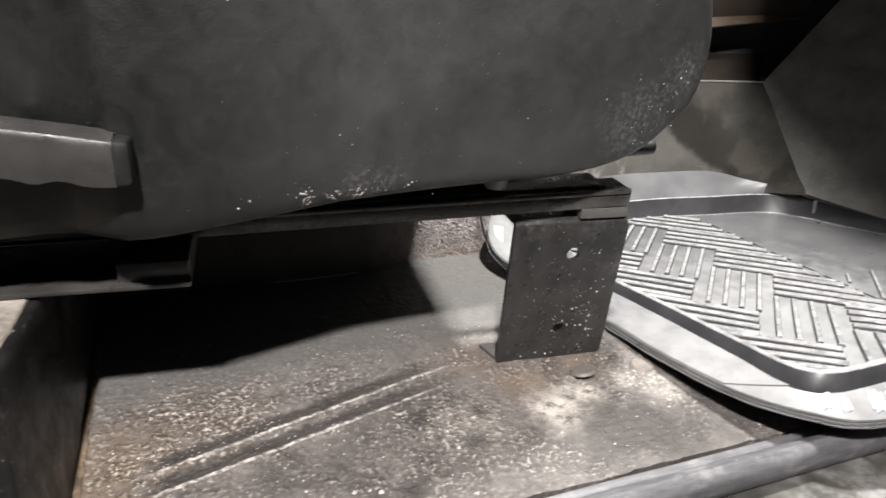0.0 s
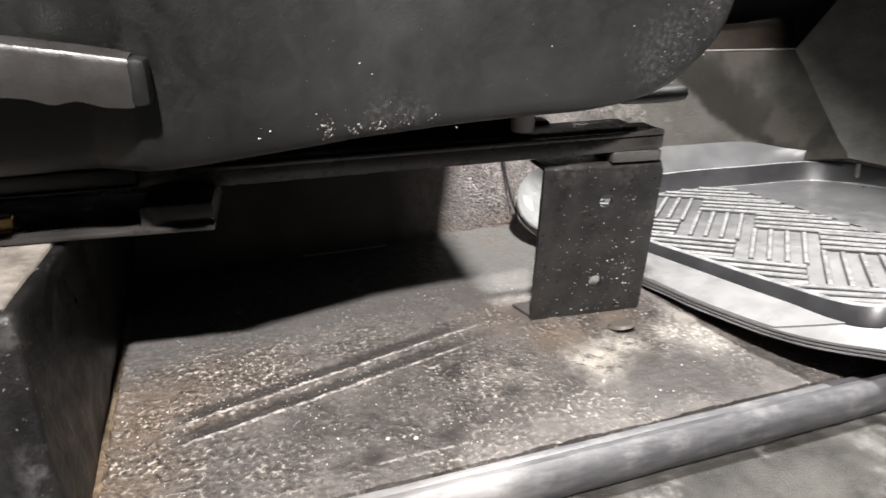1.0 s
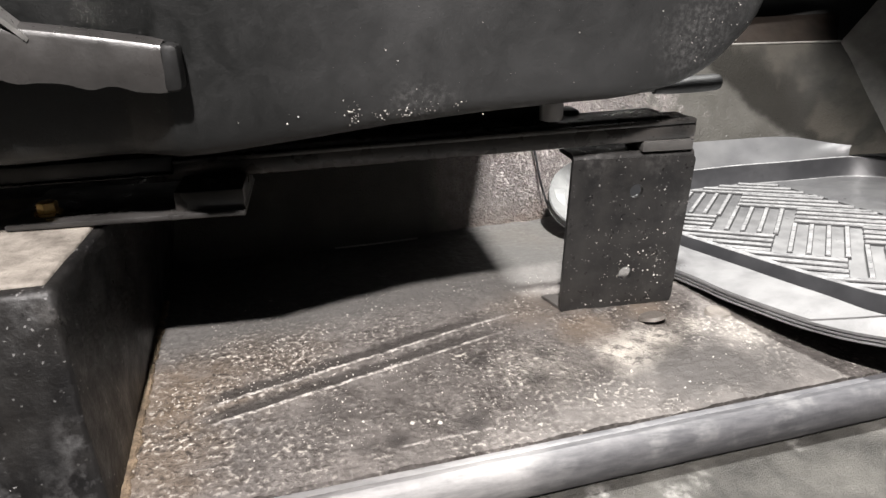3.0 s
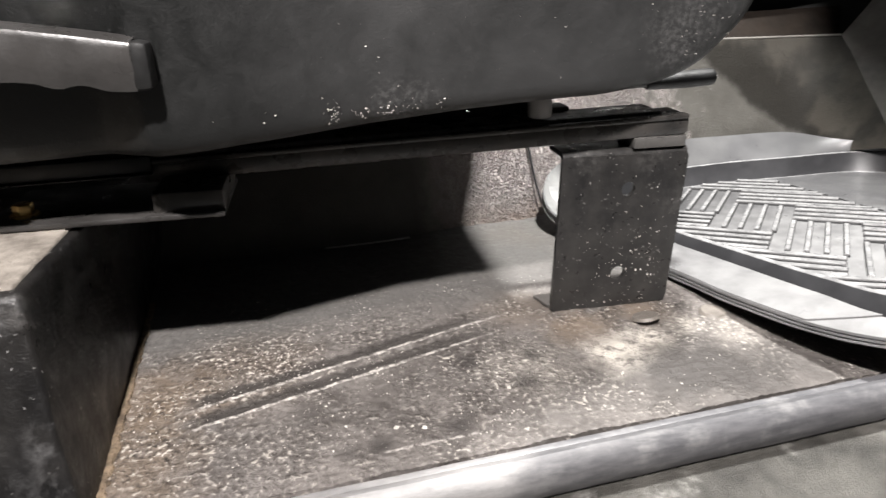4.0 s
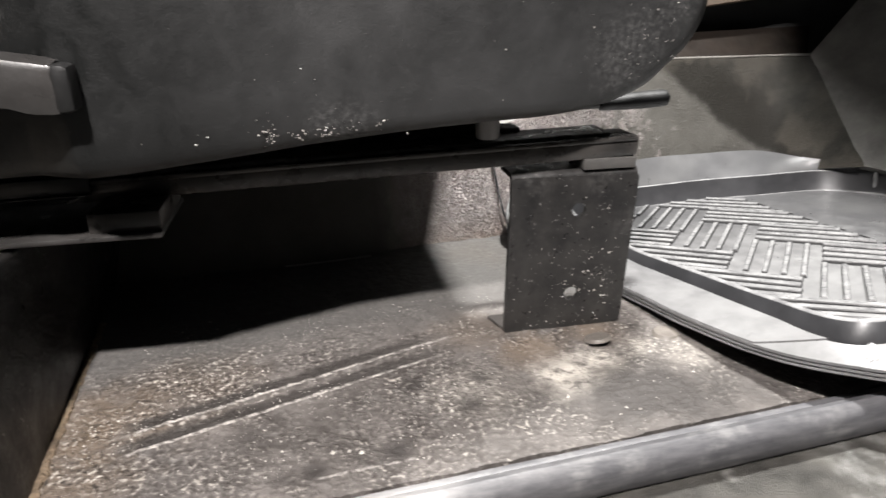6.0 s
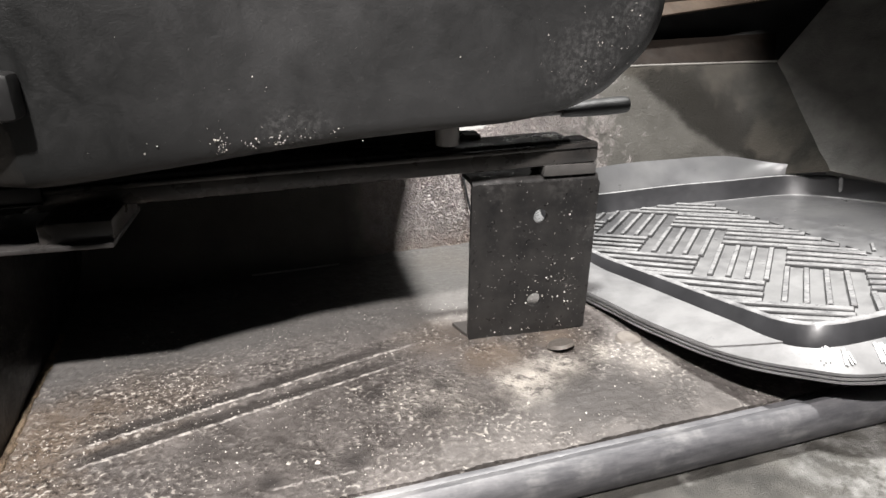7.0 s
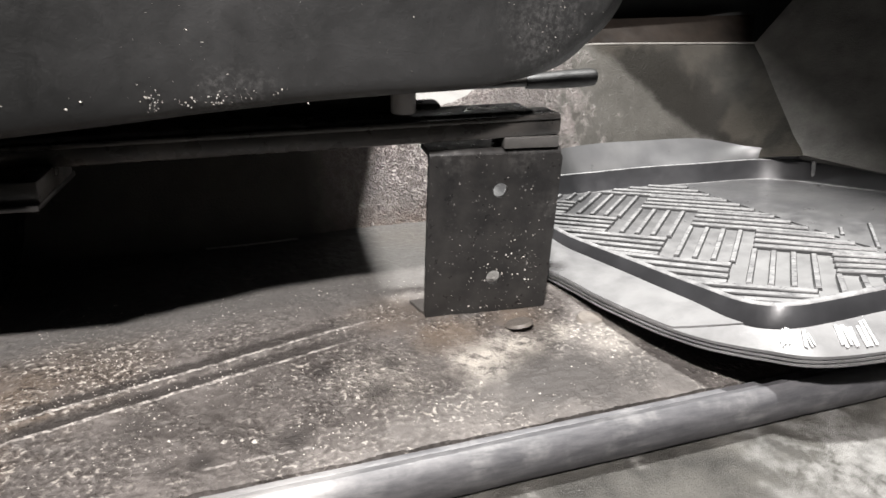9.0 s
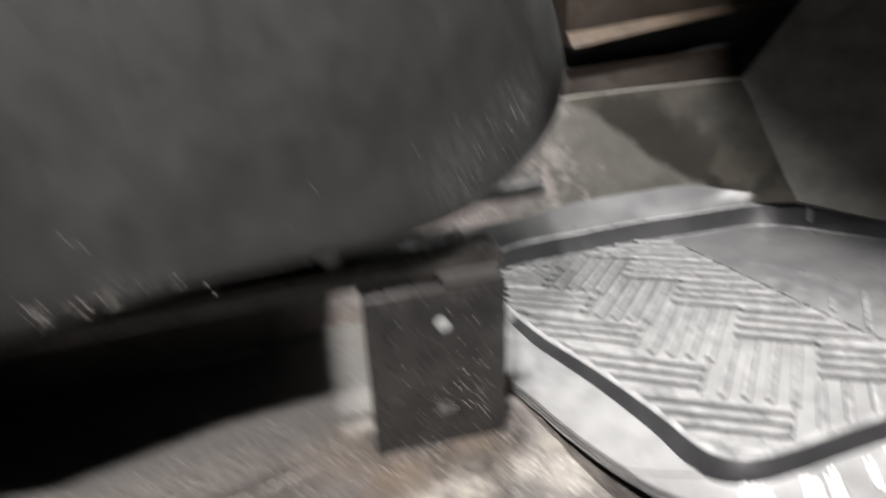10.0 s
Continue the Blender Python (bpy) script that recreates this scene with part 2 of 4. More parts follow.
def seal_material():
    """Grey rubber, rubbed pale in streaks along its length and dusty on one stretch."""
    m, nt, b = material("grey_rubber_seal")
    pos = nt.nodes.new("ShaderNodeNewGeometry").outputs["Position"]
    fit = nt.nodes.new("ShaderNodeMapping")
    fit.inputs["Rotation"].default_value = (0, 0, -0.085)
    fit.inputs["Scale"].default_value = (1.0, 5.0, 5.0)
    nt.links.new(pos, fit.inputs["Vector"])
    streak = nt.nodes.new("ShaderNodeTexNoise")
    streak.inputs["Scale"].default_value = 55
    streak.inputs["Detail"].default_value = 6
    streak.inputs["Roughness"].default_value = 0.65
    nt.links.new(fit.outputs[0], streak.inputs["Vector"])
    base = mix(nt, ramp(nt, streak.outputs[0], [(0.35, 0.0), (0.68, 1.0)]), (0.066, 0.066, 0.071), (0.124, 0.122, 0.127))
    blot = ramp(nt, streak.outputs[0], [(0.36, 0.55), (0.60, 1.0)])
    place = nt.nodes.new("ShaderNodeSeparateXYZ")
    nt.links.new(pos, place.inputs[0])
    ragged = maths(nt, "ADD", place.outputs["X"], maths(nt, "MULTIPLY", maths(nt, "SUBTRACT", noise_tex(nt, 60, 5, 0.6), 0.5), 0.02))
    pale = ramp(nt, maths(nt, "ADD", maths(nt, "MULTIPLY", ragged, 4.0), 0.8), [(0.10, 0.3), (0.30, 0.9), (0.545, 1.0), (0.605, 0.15), (0.95, 0.0)])
    base = mix(nt, maths(nt, "MULTIPLY", pale, blot), base, (0.31, 0.303, 0.299))
    base = mix(nt, maths(nt, "MULTIPLY", ramp(nt, noise_tex(nt, 55, 4, 0.6), [(0.52, 0.0), (0.66, 0.8)]), ramp(nt, streak.outputs[0], [(0.40, 0.2), (0.60, 1.0)])), base, (0.20, 0.198, 0.197))
    nt.links.new(base, b.inputs["Base Color"])
    nt.links.new(ramp(nt, noise_tex(nt, 60, 4), [(0.3, 0.36), (0.7, 0.6)]), b.inputs["Roughness"])
    nt.links.new(bump(nt, noise_tex(nt, 350, 4), 0.4, 0.0004), b.inputs["Normal"])
    return m


def tunnel_material():
    """Wrinkled moulded vinyl, creased and painted paler in the lamplight by the rail, smooth and darkly stained
    farther on.
    """
    m, nt, b = material("wrinkled_tunnel_vinyl")
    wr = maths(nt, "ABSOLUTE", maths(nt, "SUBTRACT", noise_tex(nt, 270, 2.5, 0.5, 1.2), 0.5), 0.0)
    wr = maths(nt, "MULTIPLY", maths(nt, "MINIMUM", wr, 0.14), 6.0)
    pos = nt.nodes.new("ShaderNodeSeparateXYZ")
    nt.links.new(nt.nodes.new("ShaderNodeNewGeometry").outputs["Position"], pos.inputs[0])
    # the pale tone is painted lamplight; it stops where the seat's shade begins
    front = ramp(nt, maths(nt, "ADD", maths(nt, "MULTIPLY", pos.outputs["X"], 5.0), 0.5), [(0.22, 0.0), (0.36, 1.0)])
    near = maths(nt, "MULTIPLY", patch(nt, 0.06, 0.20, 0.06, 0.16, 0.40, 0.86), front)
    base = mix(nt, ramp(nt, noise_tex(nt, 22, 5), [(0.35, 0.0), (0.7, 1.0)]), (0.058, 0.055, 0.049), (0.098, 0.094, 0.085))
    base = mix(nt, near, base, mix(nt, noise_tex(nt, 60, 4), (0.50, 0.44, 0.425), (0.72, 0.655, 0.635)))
    # shade of the creases, painted as a darker colour
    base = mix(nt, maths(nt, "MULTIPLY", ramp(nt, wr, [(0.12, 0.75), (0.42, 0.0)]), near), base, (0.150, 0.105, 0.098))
    # brown dirt along the foot
    foot = ramp(nt, maths(nt, "ADD", maths(nt, "MULTIPLY", pos.outputs["Z"], 26.0), maths(nt, "MULTIPLY", noise_tex(nt, 90, 4), 0.4)), [(0.25, 1.0), (0.62, 0.0)])
    base = mix(nt, maths(nt, "MULTIPLY", maths(nt, "MULTIPLY", foot, near), 0.75), base, (0.17, 0.115, 0.082))
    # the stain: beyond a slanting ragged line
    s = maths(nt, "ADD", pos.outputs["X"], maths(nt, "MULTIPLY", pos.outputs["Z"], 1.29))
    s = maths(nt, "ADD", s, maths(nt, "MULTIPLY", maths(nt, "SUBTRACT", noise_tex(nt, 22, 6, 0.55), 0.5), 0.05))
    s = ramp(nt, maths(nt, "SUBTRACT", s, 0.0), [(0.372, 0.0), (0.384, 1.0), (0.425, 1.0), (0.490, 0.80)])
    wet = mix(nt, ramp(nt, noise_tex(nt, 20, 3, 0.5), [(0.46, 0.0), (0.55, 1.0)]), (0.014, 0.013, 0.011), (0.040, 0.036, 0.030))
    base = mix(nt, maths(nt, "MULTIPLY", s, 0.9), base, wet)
    nt.links.new(base, b.inputs["Base Color"])
    nt.links.new(maths(nt, "ADD", ramp(nt, noise_tex(nt, 40, 4), [(0.3, 0.28), (0.7, 0.46)]), maths(nt, "MULTIPLY", s, 0.3)), b.inputs["Roughness"])
    nt.links.new(maths(nt, "SUBTRACT", 0.5, maths(nt, "MULTIPLY", s, 0.4)), b.inputs["Specular IOR Level"])
    wear = maths(nt, "ADD", 0.05, maths(nt, "MULTIPLY", near, 0.95))
    n1 = bump(nt, maths(nt, "MULTIPLY", wr, wear), 1.0, 0.0046)
    nt.links.new(bump(nt, noise_tex(nt, 520, 4), 0.5, 0.0007, n1), b.inputs["Normal"])
    return m


def worn(m, spots, tone, share=1.0, size=240):
    """Mixes a ragged pale tone, mostly wear, into a material at some places."""
    nt = m.node_tree
    b = nt.nodes["Principled BSDF"]
    base = b.inputs["Base Color"].links[0].from_socket
    fleck = ramp(nt, noise_tex(nt, size, 6, 0.7), [(0.45, 0.0), (0.66, share)])
    for x, y, z, r in spots:
        base = mix(nt, maths(nt, "MULTIPLY", patch(nt, x, y, z, r), fleck), base, tone)
    nt.links.new(base, b.inputs["Base Color"])
    return m


M_FLOOR = floor_material()
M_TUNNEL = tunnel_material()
M_SHOULDER = surface("pale_tunnel_shoulder", (0.28, 0.27, 0.26), (0.40, 0.39, 0.375), 30, 0.5)
M_STEP = surface("step_coating", (0.0035, 0.0035, 0.0040), (0.022, 0.0205, 0.019), 38, 0.42, 300, 0.0007, strength=0.7, specks=(1300, 0.015, (0.24, 0.235, 0.23)))
worn(M_STEP, ((-0.2245, -0.093, 0.075, 0.008), (-0.2245, -0.093, 0.050, 0.007), (-0.2245, -0.093, 0.02, 0.008), (-0.25, -0.094, 0.081, 0.008), (-0.275, -0.094, 0.080, 0.008), (-0.30, -0.094, 0.081, 0.010)), (0.16, 0.152, 0.145), 0.55, 150)
worn(M_STEP, ((-0.262, -0.111, 0.021, 0.020), (-0.236, -0.116, 0.006, 0.022), (-0.221, -0.108, 0.032, 0.010), (-0.219, -0.112, 0.015, 0.011), (-0.229, -0.094, 0.076, 0.009), (-0.285, -0.116, 0.000, 0.014)), (0.105, 0.104, 0.104), 0.8, 90)
M_STEP_TOP = surface("dusty_step_top", (0.10, 0.086, 0.072), (0.44, 0.40, 0.35), 62, 0.7, 260, 0.0014, strength=0.9)
M_SEAL = seal_material()
M_SILL = surface("dusty_painted_sill", (0.013, 0.012, 0.010), (0.095, 0.090, 0.080), 48, 0.55, 900, 0.0010, strength=0.9)
worn(M_SILL, ((0.010, -0.131, -0.009, 0.007), (-0.002, -0.137, -0.009, 0.009), (0.062, -0.121, -0.009, 0.006), (-0.032, -0.133, -0.009, 0.008)), (0.34, 0.33, 0.31), 0.8, 120)
# sill painted paler at the right, in place of light missing there
worn(M_SILL, ((0.17, -0.135, -0.01, 0.075), (0.26, -0.12, -0.01, 0.08), (0.14, -0.155, -0.01, 0.05), (0.34, -0.11, -0.01, 0.07)), (0.30, 0.297, 0.285), 0.6, 45)
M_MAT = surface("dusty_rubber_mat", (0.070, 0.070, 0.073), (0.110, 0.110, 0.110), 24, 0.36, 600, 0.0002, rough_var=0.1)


def lightened(m, x, y, z, r, tone):
    """Paints one stretch of a surface paler, where it lies in stronger light."""
    nt = m.node_tree
    b = nt.nodes["Principled BSDF"]
    base = b.inputs["Base Color"].links[0].from_socket
    film = maths(nt, "MULTIPLY", patch(nt, x, y, z, r), ramp(nt, noise_tex(nt, 40, 6, 0.65), [(0.30, 0.55), (0.65, 1.0)]))
    nt.links.new(mix(nt, film, base, tone), b.inputs["Base Color"])
    return m


# stronger light by the door and beside the bracket, painted over the dusty mat
lightened(M_MAT, 0.17, -0.03, 0.01, 0.20, (0.235, 0.235, 0.235))
lightened(M_MAT, 0.055, 0.14, 0.02, 0.07, (0.33, 0.33, 0.325))
M_RUBBER = surface("black_rubber", (0.018, 0.018, 0.0195), (0.040, 0.040, 0.043), 40, 0.40, 500, 0.0001, rough_var=0.06, spec=0.8)
# two tones for the ribs: worn tops painted as lit, sides as shaded
M_RIB = surface("worn_lit_rubber", (0.115, 0.115, 0.118), (0.36, 0.36, 0.358), 95, 0.32, 600, 0.00015)
M_RIB_SIDE = surface("shaded_rib_side", (0.030, 0.030, 0.031), (0.060, 0.060, 0.060), 60, 0.4, 500, 0.0001)
M_BLACK = surface("black_painted_steel", (0.012, 0.012, 0.0125), (0.042, 0.040, 0.038), 60, 0.38, 300, 0.0004, specks=(1500, 0.015, (0.25, 0.24, 0.23)))
worn(M_BLACK, ((0.015, 0, 0.088, 0.012), (0.050, 0, 0.089, 0.012), (0.069, 0, 0.06, 0.012)), (0.12, 0.117, 0.113), 0.4)
M_GRIP = surface("matt_black_grip", (0.006, 0.006, 0.006), (0.020, 0.020, 0.020), 40, 0.5, 300, 0.0002)
M_FOOT = surface("dusty_foot_plate", (0.08, 0.075, 0.070), (0.16, 0.150, 0.140), 40, 0.55, 400, 0.0004)
M_RAIL = surface("greasy_black_rail", (0.018, 0.018, 0.018), (0.085, 0.077, 0.070), 30, 0.32, 350, 0.0002)


def seat_material():
    """Black vinyl with a cloudy film of dust; dimmer light towards the rear is painted in."""
    m, nt, b = material("dusty_shaded_black_vinyl")
    pos = nt.nodes.new("ShaderNodeSeparateXYZ")
    nt.links.new(nt.nodes.new("ShaderNodeNewGeometry").outputs["Position"], pos.inputs[0])
    cloud = noise_tex(nt, 16, 5, 0.55, 0.7)
    smear = noise_tex(nt, 60, 5, 0.65, 1.5)
    along = maths(nt, "ADD", pos.outputs["X"], maths(nt, "MULTIPLY", maths(nt, "SUBTRACT", noise_tex(nt, 12, 3), 0.5), 0.05))
    # falloff of the light along the side, painted by thinning the film
    film = ramp(nt, maths(nt, "ADD", maths(nt, "MULTIPLY", along, 3.0), 0.7), [(0.10, 0.03), (0.25, 0.28), (0.44, 0.95), (0.70, 0.85), (0.90, 0.60)])
    film = maths(nt, "MULTIPLY", film, ramp(nt, cloud, [(0.30, 0.42), (0.68, 1.0)]))
    film = maths(nt, "ADD", film, maths(nt, "MULTIPLY", maths(nt, "SUBTRACT", smear, 0.5), 0.22))
    base = mix(nt, film, (0.0042, 0.0047, 0.0045), (0.0510, 0.0512, 0.0514))
    fine = noise_tex(nt, 900, 4, 0.7)
    scuff = maths(nt, "MULTIPLY", ramp(nt, noise_tex(nt, 420, 4, 0.7), [(0.60, 0.0), (0.72, 0.5)]), ramp(nt, noise_tex(nt, 24, 4), [(0.50, 0.0), (0.66, 1.0)]))
    base = mix(nt, scuff, base, (0.090, 0.089, 0.088))
    nt.links.new(base, b.inputs["Base Color"])
    nt.links.new(ramp(nt, smear, [(0.3, 0.40), (0.7, 0.62)]), b.inputs["Roughness"])
    nt.links.new(bump(nt, fine, 0.6, 0.0003, bump(nt, noise_tex(nt, 40, 3), 0.5, 0.0012)), b.inputs["Normal"])
    return m


M_SEAT = seat_material()
worn(M_SEAT, ((0.050, -0.020, 0.152, 0.026), (0.075, -0.017, 0.175, 0.020), (-0.085, -0.034, 0.127, 0.018)), (0.17, 0.168, 0.165), 0.45, 420)
M_STEEL = surface("worn_bare_steel", (0.30, 0.29, 0.28), (0.55, 0.54, 0.52), 60, 0.35, 300, 0.0001, metal=0.8)
M_HANDLE = surface("grey_lever_plastic", (0.022, 0.021, 0.020), (0.058, 0.055, 0.053), 30, 0.36, 400, 0.0002)
M_BRASS = surface("yellow_zinc_bolt", (0.42, 0.28, 0.10), (0.70, 0.50, 0.22), 90, 0.35, 300, 0.0001, metal=0.9)
M_FOAM = surface("tan_foam", (0.45, 0.30, 0.15), (0.75, 0.55, 0.33), 60, 0.9, 300, 0.002)
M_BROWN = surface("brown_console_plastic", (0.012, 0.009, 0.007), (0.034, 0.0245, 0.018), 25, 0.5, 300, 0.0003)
# the console's brown again, darkened for the shaded shelf and lightened for the lit lip
M_SHELF = surface("shaded_shelf_floor", (0.0050, 0.0038, 0.0030), (0.0150, 0.0108, 0.0080), 25, 0.75, 300, 0.0003, spec=0.15)
M_LIP = surface("lit_console_lip", (0.030, 0.021, 0.015), (0.070, 0.052, 0.038), 40, 0.7, 300, 0.0003, spec=0.2)
M_TOE = surface("dark_toe_board", (0.044, 0.042, 0.039), (0.160, 0.151, 0.139), 22, 0.55, 420, 0.0016)
M_DARK = surface("dark_trim", (0.012, 0.012, 0.012), (0.025, 0.025, 0.025), 15, 0.7)
M_WALL = surface("workshop_wall", (0.25, 0.25, 0.24), (0.35, 0.35, 0.34), 2, 0.8)
M_DUST = surface("pale_dust_crumb", (0.55, 0.52, 0.47), (0.85, 0.82, 0.76), 200, 0.8)
M_PRINT = surface("white_print", (0.35, 0.35, 0.35), (0.72, 0.72, 0.72), 260, 0.5)
M_PAPER = surface("white_scrap", (0.65, 0.65, 0.64), (0.82, 0.82, 0.80), 70, 0.7)


# ---- mesh helpers ----
def finish(name, bm, mat, smooth=True):
    bmesh.ops.recalc_face_normals(bm, faces=bm.faces)
    me = bpy.data.meshes.new(name)
    bm.to_mesh(me)
    bm.free()
    if mat is not None:
        me.materials.append(mat)
    for p in me.polygons:
        p.use_smooth = smooth
    if smooth:
        me.set_sharp_from_angle(angle=radians(38))
    return me


def part(name, bm, mat, parent, label=""):
    ob = new(name, finish(name, bm, mat))
    ob.parent = parent
    if parent is not None and parent.parent is None:
        ob.matrix_parent_inverse = Matrix.Translation(parent.location).inverted()
    elif parent is not None:
        ob.matrix_parent_inverse = Matrix.Identity(4)
    if label:
        ob["label"] = label
    return ob


def thing(name, x, y, z, label, category, group="", kind=""):
    ob = new(name)
    ob.location = (x, y, z)
    ob.empty_display_size = 0.02
    return tagged(ob, label, category, group, kind)


def solid(name, bm, mat, label, category, group="", kind=""):
    return tagged(new(name, finish(name, bm, mat)), label, category, group, kind)


def box(x0, x1, y0, y1, z0, z1, r=0.0, seg=2, bm=None):
    own = bm if bm is not None else bmesh.new()
    m = Matrix.Translation(((x0 + x1) / 2, (y0 + y1) / 2, (z0 + z1) / 2)) @ Matrix.Diagonal((x1 - x0, y1 - y0, z1 - z0, 1))
    made = bmesh.ops.create_cube(own, size=1, matrix=m)
    if r:
        edges = {e for v in made["verts"] for e in v.link_edges}
        bmesh.ops.bevel(own, geom=list(edges), offset=r, segments=seg, affect="EDGES", profile=0.5)
    return own


def slab(points, thick, r=0.0, seg=2):
    """A flat polygon in 3D, thickened against its normal."""
    bm = bmesh.new()
    f = bm.faces.new([bm.verts.new(p) for p in points])
    f.normal_update()
    n = f.normal.copy()
    made = bmesh.ops.extrude_face_region(bm, geom=[f])
    bmesh.ops.translate(bm, vec=-n * thick, verts=[v for v in made["geom"] if isinstance(v, bmesh.types.BMVert)])
    if r:
        bmesh.ops.bevel(bm, geom=list(bm.edges), offset=r, segments=seg, affect="EDGES", profile=0.5)
    return bm


def sweep(path, section, closed=False, caps=True, bm=None):
    """A section of (side, up) offsets carried along a path of points, upright."""
    own = bm if bm is not None else bmesh.new()
    pts = [Vector(p) for p in path]
    rings = []
    for i, p in enumerate(pts):
        a = pts[i - 1] if (i or closed) else p
        b = pts[(i + 1) % len(pts)] if (i < len(pts) - 1 or closed) else p
        d = (b - a).normalized()
        side = d.cross(Vector((0, 0, 1))).normalized()
        up = side.cross(d)
        sec = section(i / (len(pts) - 1)) if callable(section) else section
        rings.append([own.verts.new(p + side * s + up * u) for s, u in sec])
    n = len(rings[0])
    for i in range(len(rings) if closed else len(rings) - 1):
        a, b = rings[i], rings[(i + 1) % len(rings)]
        for j in range(n):
            own.faces.new((a[j], a[(j + 1) % n], b[(j + 1) % n], b[j]))
    if caps and not closed:
        own.faces.new(rings[0])
        own.faces.new(list(reversed(rings[-1])))
    return own


def circle(r, n=12, s0=0.0, u0=0.0, flat=1.0):
    return [(s0 + r * math.cos(2 * math.pi * i / n), u0 + flat * r * math.sin(2 * math.pi * i / n)) for i in range(n)]


def curve_points(points, n, closed=False):
    """Catmull-Rom through the points, n steps between two of them."""
    pts = [Vector(p) for p in points]
    out = []
    m = len(pts)
    for i in range(m if closed else m - 1):
        if closed:
            p0, p1, p2, p3 = (pts[(i + k - 1) % m] for k in range(4))
        else:
            p0, p1, p2, p3 = (pts[min(max(i + k - 1, 0), m - 1)] for k in range(4))
        for k in range(n):
            t = k / n
            out.append(0.5 * (2 * p1 + (p2 - p0) * t + (2 * p0 - 5 * p1 + 4 * p2 - p3) * t * t + (3 * p1 - p0 - 3 * p2 + p3) * t ** 3))
    if not closed:
        out.append(pts[-1])
    return out


def cylinder(x, y, z, r, h, n=20, axis="z", r2=None, bm=None, bev=0.0):
    own = bm if bm is not None else bmesh.new()
    turn = {"z": Matrix.Identity(4), "y": Matrix.Rotation(math.pi / 2, 4, "X"), "x": Matrix.Rotation(math.pi / 2, 4, "Y")}[axis]
    made = bmesh.ops.create_cone(own, cap_ends=True, segments=n, radius1=r, radius2=r if r2 is None else r2, depth=h, matrix=Matrix.Translation((x, y, z)) @ turn)
    if bev:
        rim = {e for v in made["verts"] for e in v.link_edges if any(len(f.verts) > 4 for f in e.link_faces)}
        bmesh.ops.bevel(own, geom=list(rim), offset=bev, segments=2, affect="EDGES", profile=0.5)
    return own


# ---- the setting: cab floor, step, tunnel, sill ----
def sill_y(x):
    return -0.1045 + 0.085 * x


def floor_height(x, y):
    """Slight waves of the pressed floor and the two raised beads of the swage."""
    z = 0.0007 * noise.noise(Vector((x * 22, y * 22, 0.3))) + 0.0004 * noise.noise(Vector((x * 70, y * 70, 1.3)))
    z += 0.00045 * noise.noise(Vector((x * 260, y * 260, 2.1))) + 0.0003 * noise.noise(Vector((x * 430, y * 430, 6.1)))
    for ax, ay, bx, by in BEADS:
        h, w = 0.0009, 0.0048
        dx, dy = bx - ax, by - ay
        t = ((x - ax) * dx + (y - ay) * dy) / (dx * dx + dy * dy)
        tc = min(max(t, 0.0), 1.0)
        d = math.hypot(x - ax - tc * dx, y - ay - tc * dy)
        wob = 1.0 + 0.35 * noise.noise(Vector((x * 160, y * 160, 5)))
        # steep on the door's side, long on the other
        cross = (dx * (y - ay) - dy * (x - ax)) / math.hypot(dx, dy)
        s = d / (w * (0.6 if cross < -0.0015 else 1.25))
        z += h * wob * max(0.0, 1.0 - s * s) * (1.0 - 0.75 * max(0.0, t - 0.55) / 0.45 if t < 1 else 0.25)
    # the footwell under the mat lies lower
    if x > 0.085 and y > 0.0:
        u, v = min((x - 0.085) / 0.05, 1.0), min(y / 0.06, 1.0)
        z -= 0.024 * u * u * (3 - 2 * u) * v * v * (3 - 2 * v)
    # the sheet turns down at the seal
    if y - sill_y(x) < 0.0024 + 0.0009 * noise.noise(Vector((x * 90, 3, 0))):
        z -= 0.007
    return z


def cab_floor():
    bm = bmesh.new()
    nx, ny = 520, 290
    x0, x1, y1 = -0.235, 0.56, 0.30
    grid = []
    for i in range(nx + 1):
        x = x0 + (x1 - x0) * (i / nx) ** 1.7 if i > 230 else x0 + (x1 - x0) * (230 / nx) ** 1.7 * i / 230
        row = []
        for j in range(ny + 1):
            y0 = sill_y(x)
            y = y0 + (y1 - y0) * (j / ny) ** 1.45
            row.append(bm.verts.new((x, y, floor_height(x, y))))
        grid.append(row)
    for i in range(nx):
        for j in range(ny):
            bm.faces.new((grid[i][j], grid[i + 1][j], grid[i + 1][j + 1], grid[i][j + 1]))
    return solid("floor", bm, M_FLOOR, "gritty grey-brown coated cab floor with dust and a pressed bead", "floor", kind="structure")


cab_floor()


def rough_box(x0, x1, y0, y1, z0, z1, r, amp, scale, n=3):
    bm = box(x0, x1, y0, y1, z0, z1, r, 3)
    bmesh.ops.subdivide_edges(bm, edges=[e for e in bm.edges if e.calc_length() > 0.03], cuts=18, use_grid_fill=True)
    for v in bm.verts:
        v.co += Vector([amp * noise.noise(v.co * scale + Vector((k * 7.1, 0, 0))) for k in range(3)])
    return bm


# raised step behind the seat's front, coated and dusty
bm = rough_box(-0.62, -0.2245, -0.094, 0.32, -0.06, 0.0815, 0.0022, 0.0013, 75)
for v in bm.verts:
    # both faces run out towards the foot
    low = min(max(1.0 - v.co.z / 0.0815, 0.0), 1.1)
    side = min(max((v.co.x + 0.30) / 0.07, 0.0), 1.0)
    front = min(max((-v.co.y - 0.04) / 0.05, 0.0), 1.0)
    v.co.y -= 0.024 * low * front
    v.co.x += min(0.0091 - 0.094 * (v.co.y + 0.097), 0.0115) * low * side
step = solid("wall_step", bm, M_STEP, "raised floor step with rough dark coating, chipped at the edge", "step", kind="structure")
